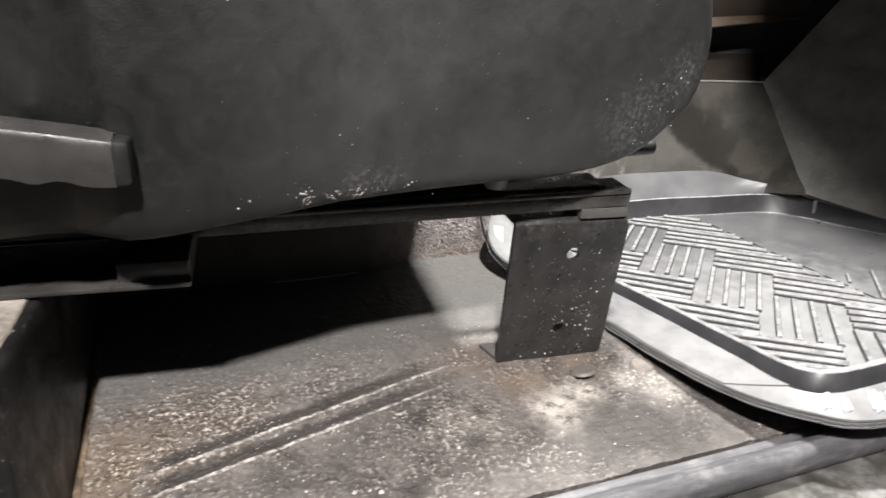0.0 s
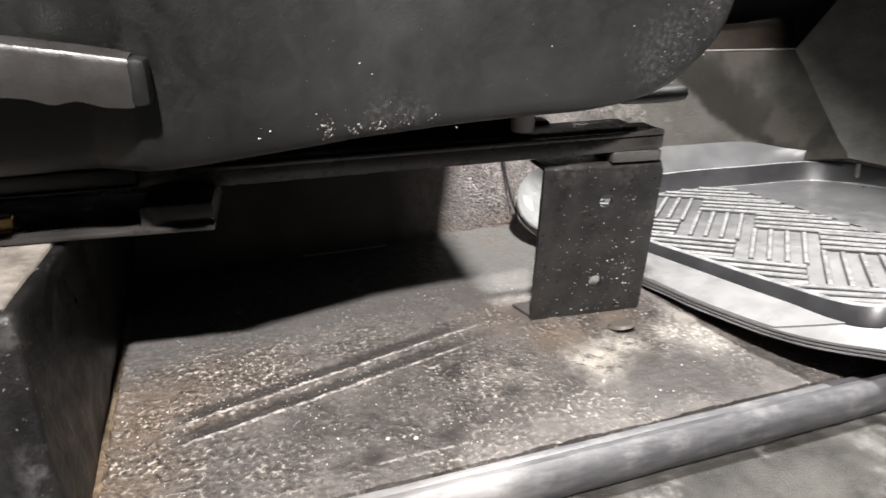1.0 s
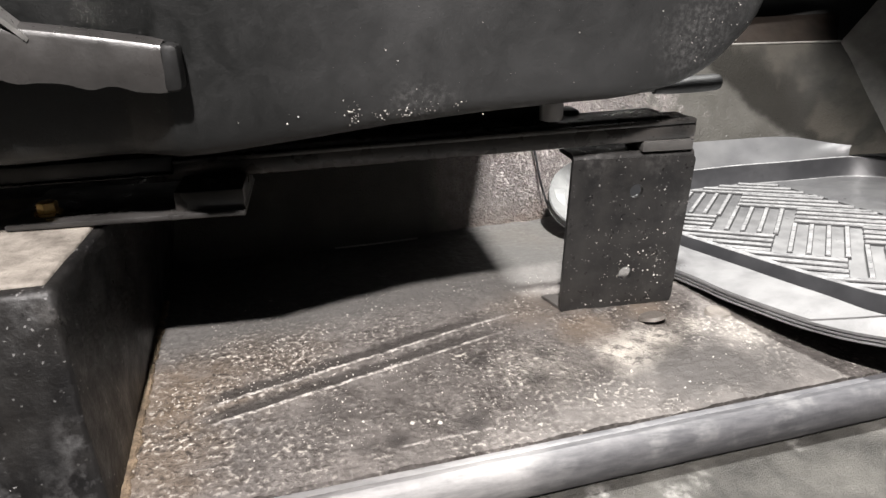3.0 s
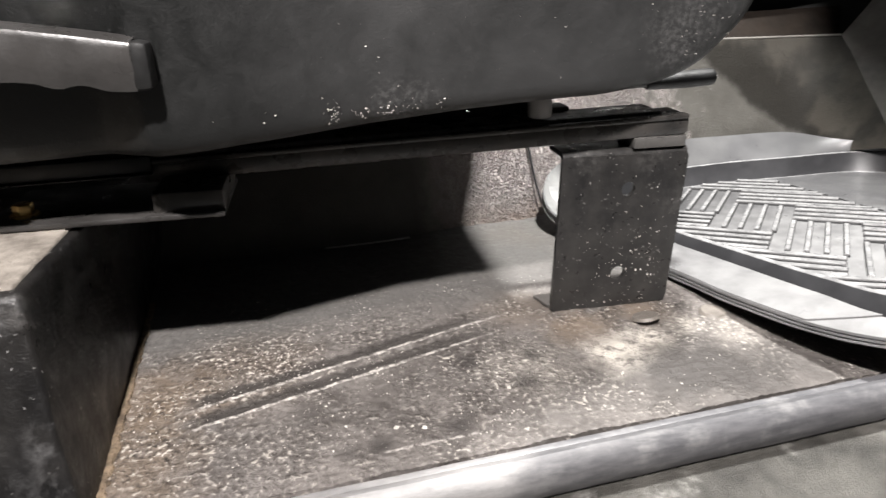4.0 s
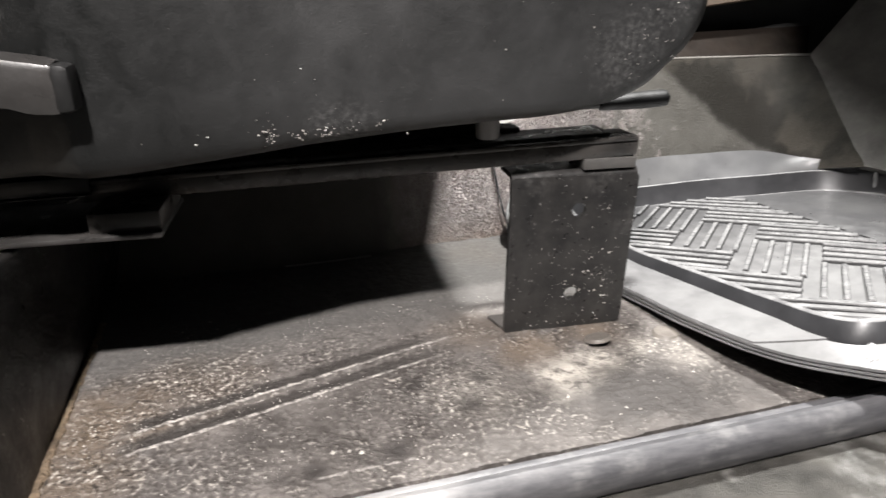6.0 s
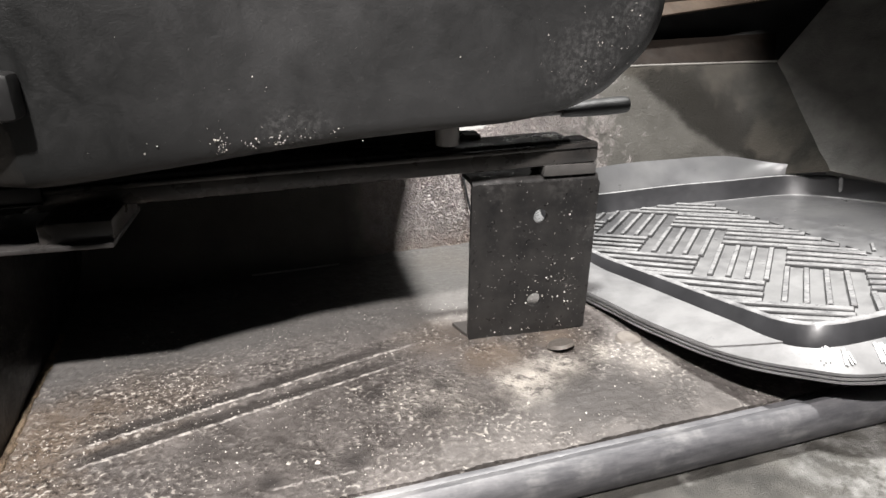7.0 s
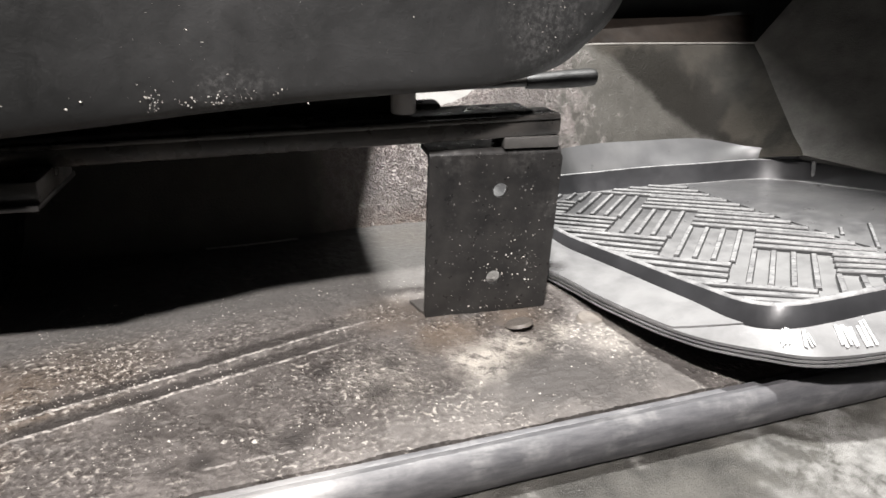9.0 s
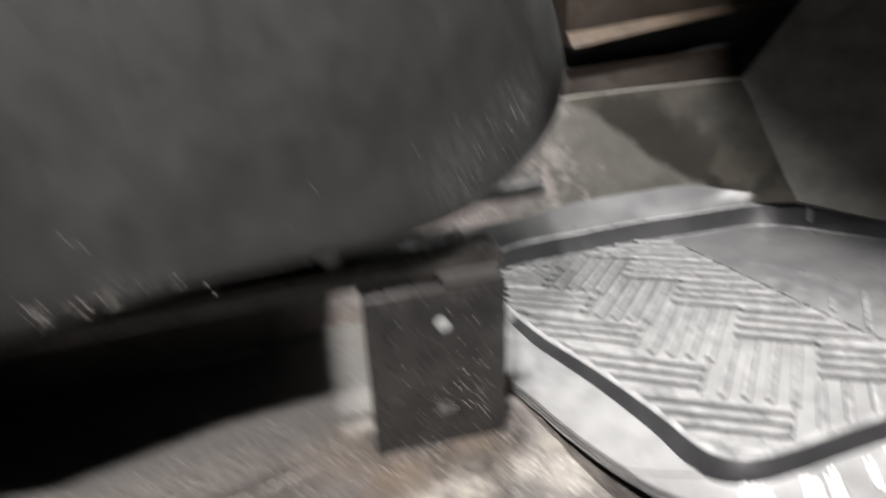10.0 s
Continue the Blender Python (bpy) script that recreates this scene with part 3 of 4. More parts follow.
solid("trim_step_top", rough_box(-0.62, -0.2285, -0.088, 0.02, 0.0785, 0.0828, 0.0015, 0.0006, 60), M_STEP_TOP,
      "pale dusty worn top of the raised step", "step top", kind="structure")
# rusty bead where the step meets the floor
seam_path = [p + Vector((0.0014 * noise.noise(p * 130), 0, 0.0004 * noise.noise(p * 170))) for p in curve_points([(-0.2290, 0.06, 0.0002), (-0.2205, -0.03, 0.0002), (-0.2120, -0.116, 0.0002)], 40)]
solid("trim_seam", sweep(seam_path, lambda t: circle(0.0020 + 0.0012 * noise.noise(Vector((t * 60, 0, 0))) + 0.0007 * noise.noise(Vector((t * 190, 4, 0))), 8, flat=0.5)),
      surface("rusty_seam_sealer", (0.070, 0.050, 0.034), (0.40, 0.30, 0.20), 190, 0.7, 420, 0.003, strength=1.0), "rusty sealer bead along the foot of the step", "seam", kind="structure")

# transmission tunnel: a side wall that bends at one corner, and its pale shoulder
WALL_BASE = [(-0.62, 0.118), (-0.155, 0.1265), (-0.10, 0.129), (-0.02, 0.1495), (0.036, 0.1525), (0.043, 0.1540), (0.10, 0.205), (0.144, 0.238), (0.221, 0.258), (0.335, 0.262), (0.365, 0.225), (0.386, 0.179)]
WALL_TOP = [(-0.62, 0.143, 0.062), (-0.155, 0.1515, 0.062), (-0.10, 0.155, 0.062), (-0.02, 0.1765, 0.066), (0.030, 0.1830, 0.070), (0.038, 0.187, 0.072), (0.10, 0.240, 0.084), (0.144, 0.272, 0.108),
            (0.221, 0.291, 0.115), (0.335, 0.292, 0.115), (0.390, 0.290, 0.1155), (0.4055, 0.2885, 0.116)]
WALL_FOOT = [0.0, 0.0, 0.0, 0.0, 0.0, 0.0, 0.0, 0.0, 0.0, 0.0, 0.02, 0.034]


def tunnel_wall():
    bm = bmesh.new()
    cols = []
    fine = []
    base = [Vector((*p, f)) for p, f in zip(WALL_BASE, WALL_FOOT)]
    for k in range(5):
        for s in range(6):
            t = s / 6
            fine.append((base[k].lerp(base[k + 1], t), Vector(WALL_TOP[k]).lerp(Vector(WALL_TOP[k + 1]), t)))
    # from the corner on the wall sweeps round in one bend
    fine += [(Vector(a), Vector(b)) for a, b in zip(curve_points(base[5:], 8), curve_points([Vector(p) for p in WALL_TOP[5:]], 8))]
    for a, b in fine:
        col = [bm.verts.new((a.x, a.y - 0.006, a.z - 0.004)), bm.verts.new((a.x, a.y - 0.001, a.z + 0.002))]
        for j in range(1, 9):
            t = j / 8
            p = a.lerp(b, t)
            col.append(bm.verts.new((p.x, p.y + 0.0012 * noise.noise(Vector((p.x * 30, t * 3, 2))), p.z)))
        col.append(bm.verts.new((b.x, b.y + 0.006, b.z + 0.0015)))
        cols.append(col)
    for a, b in zip(cols, cols[1:]):
        for j in range(len(a) - 1):
            bm.faces.new((a[j], b[j], b[j + 1], a[j + 1]))
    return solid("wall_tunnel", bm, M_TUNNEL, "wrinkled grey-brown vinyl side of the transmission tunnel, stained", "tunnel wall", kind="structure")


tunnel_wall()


def tunnel_shoulder():
    bm = bmesh.new()
    cols = []
    for x, y, z in WALL_TOP:
        cols.append([bm.verts.new((x, y + d, z + h)) for d, h in ((0.004, 0.0), (0.03, 0.006), (0.12, 0.02), (0.3, 0.03), (0.7, 0.03))])
    for a, b in zip(cols[:-2], cols[1:-1]):
        for j in range(len(a) - 1):
            bm.faces.new((a[j], b[j], b[j + 1], a[j + 1]))
    return solid("floor_tunnel_top", bm, M_SHOULDER, "smooth pale grey shoulder of the tunnel", "tunnel top", kind="structure")


tunnel_shoulder()
solid("trim_tunnel_seam", sweep(curve_points([(0.0385, 0.1850, 0.072), (0.0405, 0.1735, 0.048), (0.0435, 0.1625, 0.024), (0.0480, 0.1530, 0.008), (0.0560, 0.1420, 0.004), (0.062, 0.128, 0.003)], 6), circle(0.0009, 8)),
      M_RUBBER, "dark edge seam down the tunnel wall", "seam", kind="structure")
# glint in the seam at the wall's foot, made as a pale bead
solid("trim_wall_foot_glint", sweep(curve_points([(-0.125, 0.1225, 0.0012), (-0.095, 0.1245, 0.0014), (-0.064, 0.1290, 0.0012)], 8), circle(0.0007, 8)),
      M_SHOULDER, "short pale bead standing in for a glint at the tunnel's foot", "bead", kind="structure")
# bead painted pale for the light along the wall's top edge
solid("trim_tunnel_edge", sweep(curve_points([(0.165, 0.2805, 0.1105), (0.221, 0.2925, 0.1160), (0.335, 0.2935, 0.1165), (0.4050, 0.2890, 0.1170)], 8), circle(0.0011, 8)),
      surface("lit_tunnel_edge", (0.07, 0.066, 0.060), (0.24, 0.23, 0.21), 60, 0.6), "thin bead along the tunnel wall's top, pale as a lit edge", "edge", kind="structure")

# toe board at the front of the footwell
solid("wall_toe_board", slab([(0.3855, 0.180, 0.030), (0.470, 0.030, 0.022), (0.56, -0.12, 0.02), (0.74, -0.10, 0.32), (0.62, 0.16, 0.30), (0.50, 0.30, 0.22), (0.4045, 0.2895, 0.1165)], 0.01),
      M_TOE, "dark rough toe board sloping up at the footwell's front", "toe board", kind="structure")


# rubber door seal along the sill, and the painted sill outside it
def sill_path(off, z, n=40):
    return [(x, sill_y(x) + off + 0.0006 * noise.noise(Vector((x * 25, 0, 3))), z) for x in [-0.235 + 0.9 * i / n for i in range(n + 1)]]


door_seal = thing("door_seal", 0.1, sill_y(0.1) - 0.012, 0.0, "grey rubber bulb seal along the door sill, dusty on top", "door seal")
LIP = [(0.0004, -0.0065), (0.0004, 0.0008), (0.0012, 0.0017), (0.0045, 0.0020), (0.0064, 0.0008), (0.0064, -0.0065)]
BULB = [(0.0066, -0.0068), (0.0066, 0.0004), (0.0080, 0.0030), (0.0100, 0.0068), (0.0128, 0.0094), (0.0160, 0.0102), (0.0190, 0.0088), (0.0212, 0.0056), (0.0220, 0.0012), (0.0214, -0.0030), (0.0196, -0.0070)]
part("lip", sweep(sill_path(0.0, 0.0), LIP), M_SEAL, door_seal, "thin flat lip of the seal")
part("bulb", sweep(sill_path(0.0, 0.0), BULB), M_SEAL, door_seal)
bm = bmesh.new()
rows = []
for i in range(61):
    x = -0.7 + 1.6 * i / 60
    c = sill_y(x)
    rows.append([bm.verts.new((x, c + d, h + 0.0005 * noise.noise(Vector((x * 20, d * 20, 8))))) for d, h in
                 ((0.002, -0.006), (-0.012, -0.009), (-0.024, -0.0085), (-0.045, -0.0095), (-0.060, -0.0102), (-0.067, -0.0125))])
for a, b in zip(rows, rows[1:]):
    for j in range(len(a) - 1):
        bm.faces.new((a[j], b[j], b[j + 1], a[j + 1]))
solid("trim_sill", bm, M_SILL, "dusty grey painted door sill", "sill", kind="structure")
solid("trim_sill_edge", sweep([(-0.7, sill_y(-0.7) - 0.0665, 0), (0.9, sill_y(0.9) - 0.0665, 0)], [(0.0, -0.013), (0.004, -0.0115), (0.010, -0.014), (0.013, -0.022), (0.014, -0.25), (0.0, -0.25)]),
      M_RUBBER, "black rubber edge trim outside the sill", "edge trim", kind="structure")

# ---- seat bracket ----
bracket = thing("seat_bracket", 0.035, 0.0, 0.0, "black painted folded steel seat bracket, dusty, bolted to the floor", "bracket")


def plate_with_holes():
    bm = bmesh.new()
    T = 0.0028
    w0, w1, h = 0.0, 0.0695, 0.0895
    outline = []
    for cx, cz, a0 in ((w1 - 0.003, 0.003, -90), (w1 + 0.0005, h - 0.003, 0), (w0 + 0.004, h - 0.002, 90), (w0 + 0.002, 0.002, 180)):
        for k in range(5):
            a = radians(a0 + 90 * k / 4)
            outline.append((cx + 0.003 * math.cos(a) * 0.9, cz + 0.003 * math.sin(a) * 0.9))
    loops = [outline]
    for cx, cz, r in ((0.0395, 0.0705, 0.0040), (0.0380, 0.0208, 0.0042)):
        loops.append([(cx + r * math.cos(2 * math.pi * k / 18), cz + r * math.sin(2 * math.pi * k / 18)) for k in range(18)])
    edges = []
    for lp in loops:
        vs = [bm.verts.new((x, 0.0, z)) for x, z in lp]
        edges += [bm.edges.new((vs[i], vs[(i + 1) % len(vs)])) for i in range(len(vs))]
    bmesh.ops.triangle_fill(bm, edges=edges, use_beauty=True)
    made = bmesh.ops.extrude_face_region(bm, geom=list(bm.faces))
    bmesh.ops.translate(bm, vec=(0, T, 0), verts=[v for v in made["geom"] if isinstance(v, bmesh.types.BMVert)])
    return bm


part("face_plate", plate_with_holes(), M_BLACK, bracket)
bm = bmesh.new()
prof = [(0.0, 0.0885)] + [(0.004 - 0.004 * math.cos(radians(a)), 0.0885 + 0.004 * math.sin(radians(a))) for a in (15, 35, 55, 75, 90)] + [(0.022, 0.0925), (0.022, 0.0897), (0.004, 0.0897), (0.003, 0.0885)]
part("top_flange", sweep([(0.0015, 0, 0), (0.0716, 0, 0)], [(-y, z) for y, z in prof]), M_BLACK, bracket, "rounded top bend, paint rubbed")
part("foot_flange", slab([(-0.0002, 0.001, 0.0024), (0.068, 0.001, 0.0024), (0.066, 0.019, 0.0024), (-0.0056, 0.0185, 0.0024)], 0.0020, 0.0004), M_FOOT, bracket, "dusty foot turned back on the floor")

# ---- seat rail ----
rail = thing("seat_rail", 0.0, 0.01, 0.085, "greasy black steel seat runner bolted between step and bracket", "seat rail")


def rail_bar(x0, x1, y0, y1, zb0, zb1, zt0, zt1, r):
    bm = bmesh.new()
    vs = [bm.verts.new(p) for p in ((x0, y0, zb0), (x1, y0, zb1), (x1, y1, zb1), (x0, y1, zb0), (x0, y0, zt0), (x1, y0, zt1), (x1, y1, zt1), (x0, y1, zt0))]
    for f in ((0, 1, 2, 3), (4, 5, 6, 7), (0, 1, 5, 4), (1, 2, 6, 5), (2, 3, 7, 6), (3, 0, 4, 7)):
        bm.faces.new([vs[i] for i in f])
    bmesh.ops.bevel(bm, geom=list(bm.edges), offset=r, segments=2, affect="EDGES", profile=0.5)
    return bm


part("lower_channel", rail_bar(-0.203, 0.0705, -0.001, 0.022, 0.0915, 0.0985, 0.1022, 0.1097, 0.0026), M_RAIL, rail)
part("channel_lip", rail_bar(-0.203, 0.0690, -0.0022, 0.004, 0.1000, 0.1072, 0.1024, 0.1100, 0.0010), M_RAIL, rail, "rolled upper lip, rubbed brown")
part("upper_slider", rail_bar(-0.285, 0.056, 0.003, 0.026, 0.0950, 0.1055, 0.1025, 0.1112, 0.0012), M_RAIL, rail)
part("slider_flange", rail_bar(-0.275, -0.198, -0.004, 0.0, 0.0955, 0.0970, 0.1035, 0.1050, 0.0008), M_GRIP, rail)
# highlight on the flange's lower edge, painted as a lighter bar
part("flange_lip", rail_bar(-0.272, -0.198, -0.0062, -0.003, 0.0950, 0.0965, 0.0958, 0.0973, 0.0003), M_HANDLE, rail, "thin lower lip, lighter for its highlight")
part("end_spacer", box(0.0400, 0.0695, -0.001, 0.021, 0.0925, 0.0985, 0.0008), surface("grey_spacer", (0.06, 0.058, 0.055), (0.12, 0.115, 0.11), 40, 0.45), rail, "grey steel spacer under the rail's end")
part("rear_block", box(-0.1945, -0.1648, -0.0280, 0.020, 0.0850, 0.0945, 0.0010), M_RAIL, rail)
part("rear_plate", box(-0.262, -0.1645, -0.0320, 0.022, 0.0832, 0.0858, 0.0008), M_HANDLE, rail, "worn flat mounting plate on the step")
bolt = part("bolt", cylinder(-0.249, -0.018, 0.0886, 0.0042, 0.0055, 6, bev=0.0006), M_BRASS, rail, "yellow zinc-plated hexagon bolt")
part("washer", cylinder(-0.249, -0.018, 0.0862, 0.0058, 0.0010, 20), M_BRASS, bolt)
part("stud", cylinder(-0.0105, 0.006, 0.1170, 0.0062, 0.012, 20, bev=0.0008), M_SHOULDER, rail, "pale steel stud under the cushion")
part("stop", box(-0.004, 0.0125, 0.022, 0.036, 0.1060, 0.1125, 0.002), M_RAIL, rail)

# bar added to keep the gap under the seat dark
part("gap_filler", rail_bar(-0.25, -0.0030, 0.024, 0.030, 0.099, 0.106, 0.122, 0.130, 0.001), M_RAIL, rail, "dark filler bar in the gap between runner and seat pan")

# ---- slide lever ----
lever = thing("seat_lever", 0.09, 0.04, 0.12, "black bent steel bar that releases the seat runner", "lever")
part("bar", sweep(curve_points([(-0.05, 0.045, 0.1165), (0.03, 0.0445, 0.1185), (0.07, 0.043, 0.1200), (0.104, 0.0415, 0.1215)], 8), circle(0.0032, 12)), M_RAIL, lever)
part("grip", sweep(curve_points([(0.066, 0.043, 0.1193), (0.085, 0.042, 0.1203), (0.103, 0.0415, 0.1213), (0.1075, 0.0413, 0.1214)], 6),
                   lambda t: circle(0.0056 * (0.8 + 0.25 * math.sin(t * 3)) * (1 - max(0, t - 0.88) * 4.5), 14, flat=0.85)), M_GRIP, lever, "glossy black plastic grip")

# ---- seat ----
seat = thing("front_seat", -0.2, 0.15, 0.11, "black vinyl front seat, dusty and scuffed, on steel runners", "car seat")


def seat_side_y(x):
    """The side leans out towards the rear."""
    k = min(max((-0.178 - x) / 0.030, 0.0), 1.0)
    return -0.035 + 0.1 * (x + 0.1) - 0.22 * min(max(-0.100 - x, 0.0), 0.070) + 0.017 * k * k * (3 - 2 * k) 


def seat_side():
    outline = [(-0.60, 0.1115), (-0.45, 0.112), (-0.30, 0.113), (-0.22, 0.1145), (-0.14, 0.1175), (-0.10, 0.1195), (-0.057, 0.1225), (-0.02, 0.1240), (0.013, 0.1252), (0.041, 0.1295),
               (0.060, 0.1368), (0.074, 0.1480), (0.084, 0.1590), (0.0895, 0.1720), (0.0905, 0.1880), (0.0880, 0.2030), (0.083, 0.22), (0.074, 0.245), (0.064, 0.28), (0.054, 0.33), (0.04, 0.40), (0.0, 0.52), (-0.6, 0.53)]
    pts = [Vector((x, z)) for x, z in outline]
    fine = []
    for p in curve_points([(p.x, p.y, 0) for p in pts], 9):
        fine.append(Vector((p.x, p.y)))
    n = len(fine)
    normals = []
    for i in range(n):
        d = (fine[(i + 1) % n] - fine[i - 1])
        normals.append(Vector((-d.y, d.x)).normalized())
    bm = bmesh.new()
    rings = []
    back = [(0.056, 0.014), (0.053, 0.004), (0.044, 0.0), (0.033, 0.0), (0.020, 0.0), (0.008, 0.0), (0.0030, 0.0012), (0.0005, 0.0040), (-0.0005, 0.0085), (-0.0012, 0.015), (-0.0018, 0.023)]
    for y, inset in back:
        ring = []
        for p, m in zip(fine, normals):
            # the front corner is rounded in plan as well
            q = p + m * (inset - 0.021 * min(max((y - 0.006) / 0.030, 0.0), 1.0) ** 0.7 * max(0.0, -m.x))
            recede = seat_side_y(q.x)
            dent = 0.0010 * noise.noise(Vector((q.x * 14, q.y * 14, 1))) if inset < 0.012 else 0.0
            ring.append(bm.verts.new((q.x, y + recede + dent, q.y)))
        rings.append(ring)
    for a, b in zip(rings, rings[1:]):
        for i in range(n):
            bm.faces.new((a[i], a[(i + 1) % n], b[(i + 1) % n], b[i]))
    bm.faces.new(rings[-1])
    bm.faces.new(list(reversed(rings[0])))
    # upright strips, so that the flat face follows the bends of the side
    for k in range(30):
        bmesh.ops.bisect_plane(bm, geom=list(bm.verts) + list(bm.edges) + list(bm.faces), plane_co=(-0.20 + 0.0035 * k, 0, 0), plane_no=(1, 0, 0))
    return bm


part("side_shell", seat_side(), M_SEAT, seat, "scuffed dusty black side cover")
bm = bmesh.new()
pan = [(-0.60, 0.136), (-0.014, 0.136), (0.019, 0.150), (0.031, 0.185), (0.042, 0.23), (0.054, 0.275), (0.053, 0.33), (0.040, 0.40), (0.0, 0.52), (-0.60, 0.53)]
ends = [[bm.verts.new((x, y, z)) for x, z in pan] for y in (0.012, 0.42)]
for i in range(len(pan)):
    bm.faces.new((ends[0][i], ends[0][(i + 1) % len(pan)], ends[1][(i + 1) % len(pan)], ends[1][i]))
for e in ends:
    bm.faces.new(e)
part("cushion", bm, M_DARK, seat, "black cushion and pan behind the side cover")

# ---- recliner handle on the seat's side ----
handle = thing("recliner_lever", -0.2, -0.05, 0.14, "dark grey folded lever on the seat's side, worn bright", "handle")


def handle_shell():
    bm = bmesh.new()
    rings = []
    for i in range(25):
        t = i / 24
        x = -0.2505 + 0.0665 * t
        zt = 0.1678 - 0.0065 * t - 0.0025 * t * t
        zb = 0.1488 - 0.0075 * t + 0.0006 * math.sin(t * 19) + 0.0008 * noise.noise(Vector((t * 9, 0, 4)))
        rings.append([bm.verts.new(p) for p in ((x, -0.052, zb), (x, -0.0565, zb), (x, -0.0578, zt - 0.003), (x, -0.0565, zt - 0.0008), (x, -0.0535, zt), (x, -0.047, zt + 0.0008), (x, -0.047, zt - 0.0015), (x, -0.0525, zt - 0.0035))])
    for a, b in zip(rings, rings[1:]):
        for j in range(8):
            bm.faces.new((a[j], a[(j + 1) % 8], b[(j + 1) % 8], b[j]))
    bm.faces.new(rings[0])
    bm.faces.new(list(reversed(rings[-1])))
    return bm


def toward_camera(bm):
    """Scales the lever towards the camera's eye, fitted to that view, clear of the seat."""
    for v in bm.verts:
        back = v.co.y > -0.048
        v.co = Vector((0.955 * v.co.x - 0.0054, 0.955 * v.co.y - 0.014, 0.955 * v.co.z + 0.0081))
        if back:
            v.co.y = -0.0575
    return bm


part("cover", toward_camera(handle_shell()), M_HANDLE, handle)
part("end_cap", toward_camera(rail_bar(-0.1850, -0.1782, -0.0576, -0.047, 0.1412, 0.1418, 0.1590, 0.1582, 0.0022)), M_GRIP, handle)
# hidden plate, added to cast shade on the seat below the lever
part("web", box(-0.236, -0.183, -0.0660, -0.0330, 0.1490, 0.1535, 0.001), M_BLACK, handle, "black web added behind the cover, casts shade on the seat")
part("pivot_plate", toward_camera(box(-0.285, -0.2490, -0.0560, -0.0490, 0.1345, 0.1470, 0.0015)), M_HANDLE, handle, "pale flat pivot plate")
part("arm", toward_camera(slab([(-0.300, -0.0565, 0.1510), (-0.249, -0.0545, 0.1530), (-0.249, -0.0545, 0.1655), (-0.300, -0.0565, 0.1665)], -0.003, 0.0006)), M_HANDLE, handle)
part("knuckle", toward_camera(cylinder(-0.2580, -0.0560, 0.1645, 0.0045, 0.010, 16, axis="x", bev=0.001)), M_STEEL, handle)
part("strap", toward_camera(sweep([(-0.2270, -0.0520, 0.1610), (-0.2420, -0.0535, 0.1760), (-0.266, -0.056, 0.200)], [(0.006, 0.0008), (-0.006, 0.0008), (-0.006, -0.0008), (0.006, -0.0008)])), M_STEEL, handle, "bright steel strap leading up")

# ---- lump of foam on the step ----
bm = bmesh.new()
bmesh.ops.create_icosphere(bm, subdivisions=4, radius=1)
for v in bm.verts:
    k = 1 + 0.35 * noise.noise(v.co * 2.2) + 0.12 * noise.noise(v.co * 7)
    v.co = Vector((-0.325 + 0.026 * v.co.x * k, 0.03 + 0.018 * v.co.y * k, 0.0865 + max(-0.0045, 0.0075 * v.co.z * k)))
solid("foam_lump", bm, M_FOAM, "torn lump of tan foam on the dusty step", "foam")

# ---- floor plugs ----
plug = solid("floor_plug", cylinder(0, 0, 0, 0.0078, 0.0016, 28, r2=0.0066), surface("rusty_plug", (0.11, 0.098, 0.087), (0.20, 0.180, 0.158), 120, 0.5, 400, 0.0006), "round flat plug standing slightly tilted in the floor", "floor plug", "floor plugs")
plug.matrix_world = pose(0.0468, -0.0200, 0.0024, -13, -8, 0)
plug2 = copy_thing(plug, pose(0.0885, -0.0195, 0.0005, 0, 0, 0))
plug2["label"] = "round plug pressed flush into the dusty floor"

# ---- rubber mat ----
rubber_mat = thing("floor_mat", 0.22, 0.06, 0.004, "dusty grey rubber footwell mat with raised rim and ribs", "floor mat")
RIDGE = [(0.112, 0.080), (0.1195, 0.045), (0.1275, 0.008), (0.1315, -0.025), (0.1328, -0.053), (0.1322, -0.076), (0.1352, -0.0888), (0.1435, -0.0953), (0.160, -0.0962), (0.200, -0.0930), (0.250, -0.0910),
         (0.320, -0.088), (0.42, -0.076), (0.458, -0.045), (0.46, 0.02), (0.438, 0.09), (0.412, 0.145), (0.4015, 0.172), (0.384, 0.1985), (0.360, 0.2115), (0.312, 0.2180), (0.262, 0.2270), (0.210, 0.2285),
         (0.158, 0.2305), (0.128, 0.219), (0.1105, 0.185), (0.106, 0.130)]
OUTER = [(0.070, 0.060, 0.007), (0.082, 0.032, 0.007), (0.0885, 0.008, 0.009), (0.0935, -0.016, 0.011), (0.0995, -0.042, 0.0143), (0.107, -0.066, 0.0173), (0.115, -0.086, 0.0212), (0.127, -0.1035, 0.0252),
         (0.145, -0.117, 0.0275), (0.180, -0.1205, 0.0288), (0.235, -0.1185, 0.0290), (0.315, -0.112, 0.028), (0.43, -0.098, 0.026), (0.487, -0.060, 0.024), (0.49, 0.000, 0.022), (0.462, 0.075, 0.024),
         (0.428, 0.140, 0.030), (0.405, 0.180, 0.030), (0.384, 0.200, 0.029), (0.362, 0.222, 0.0285), (0.330, 0.250, 0.0305), (0.268, 0.2525, 0.030), (0.215, 0.248, 0.030), (0.150, 0.228, 0.030), (0.096, 0.192, 0.041),
         (0.051, 0.157, 0.033), (0.0405, 0.118, 0.016)]
CUT = 8
RIDGE_FINE = [Vector((p.x, p.y)) for p in curve_points([(x, y, 0) for x, y in RIDGE], CUT, True)]
OUTER_FINE = [Vector(p) for p in curve_points(OUTER, CUT, True)]


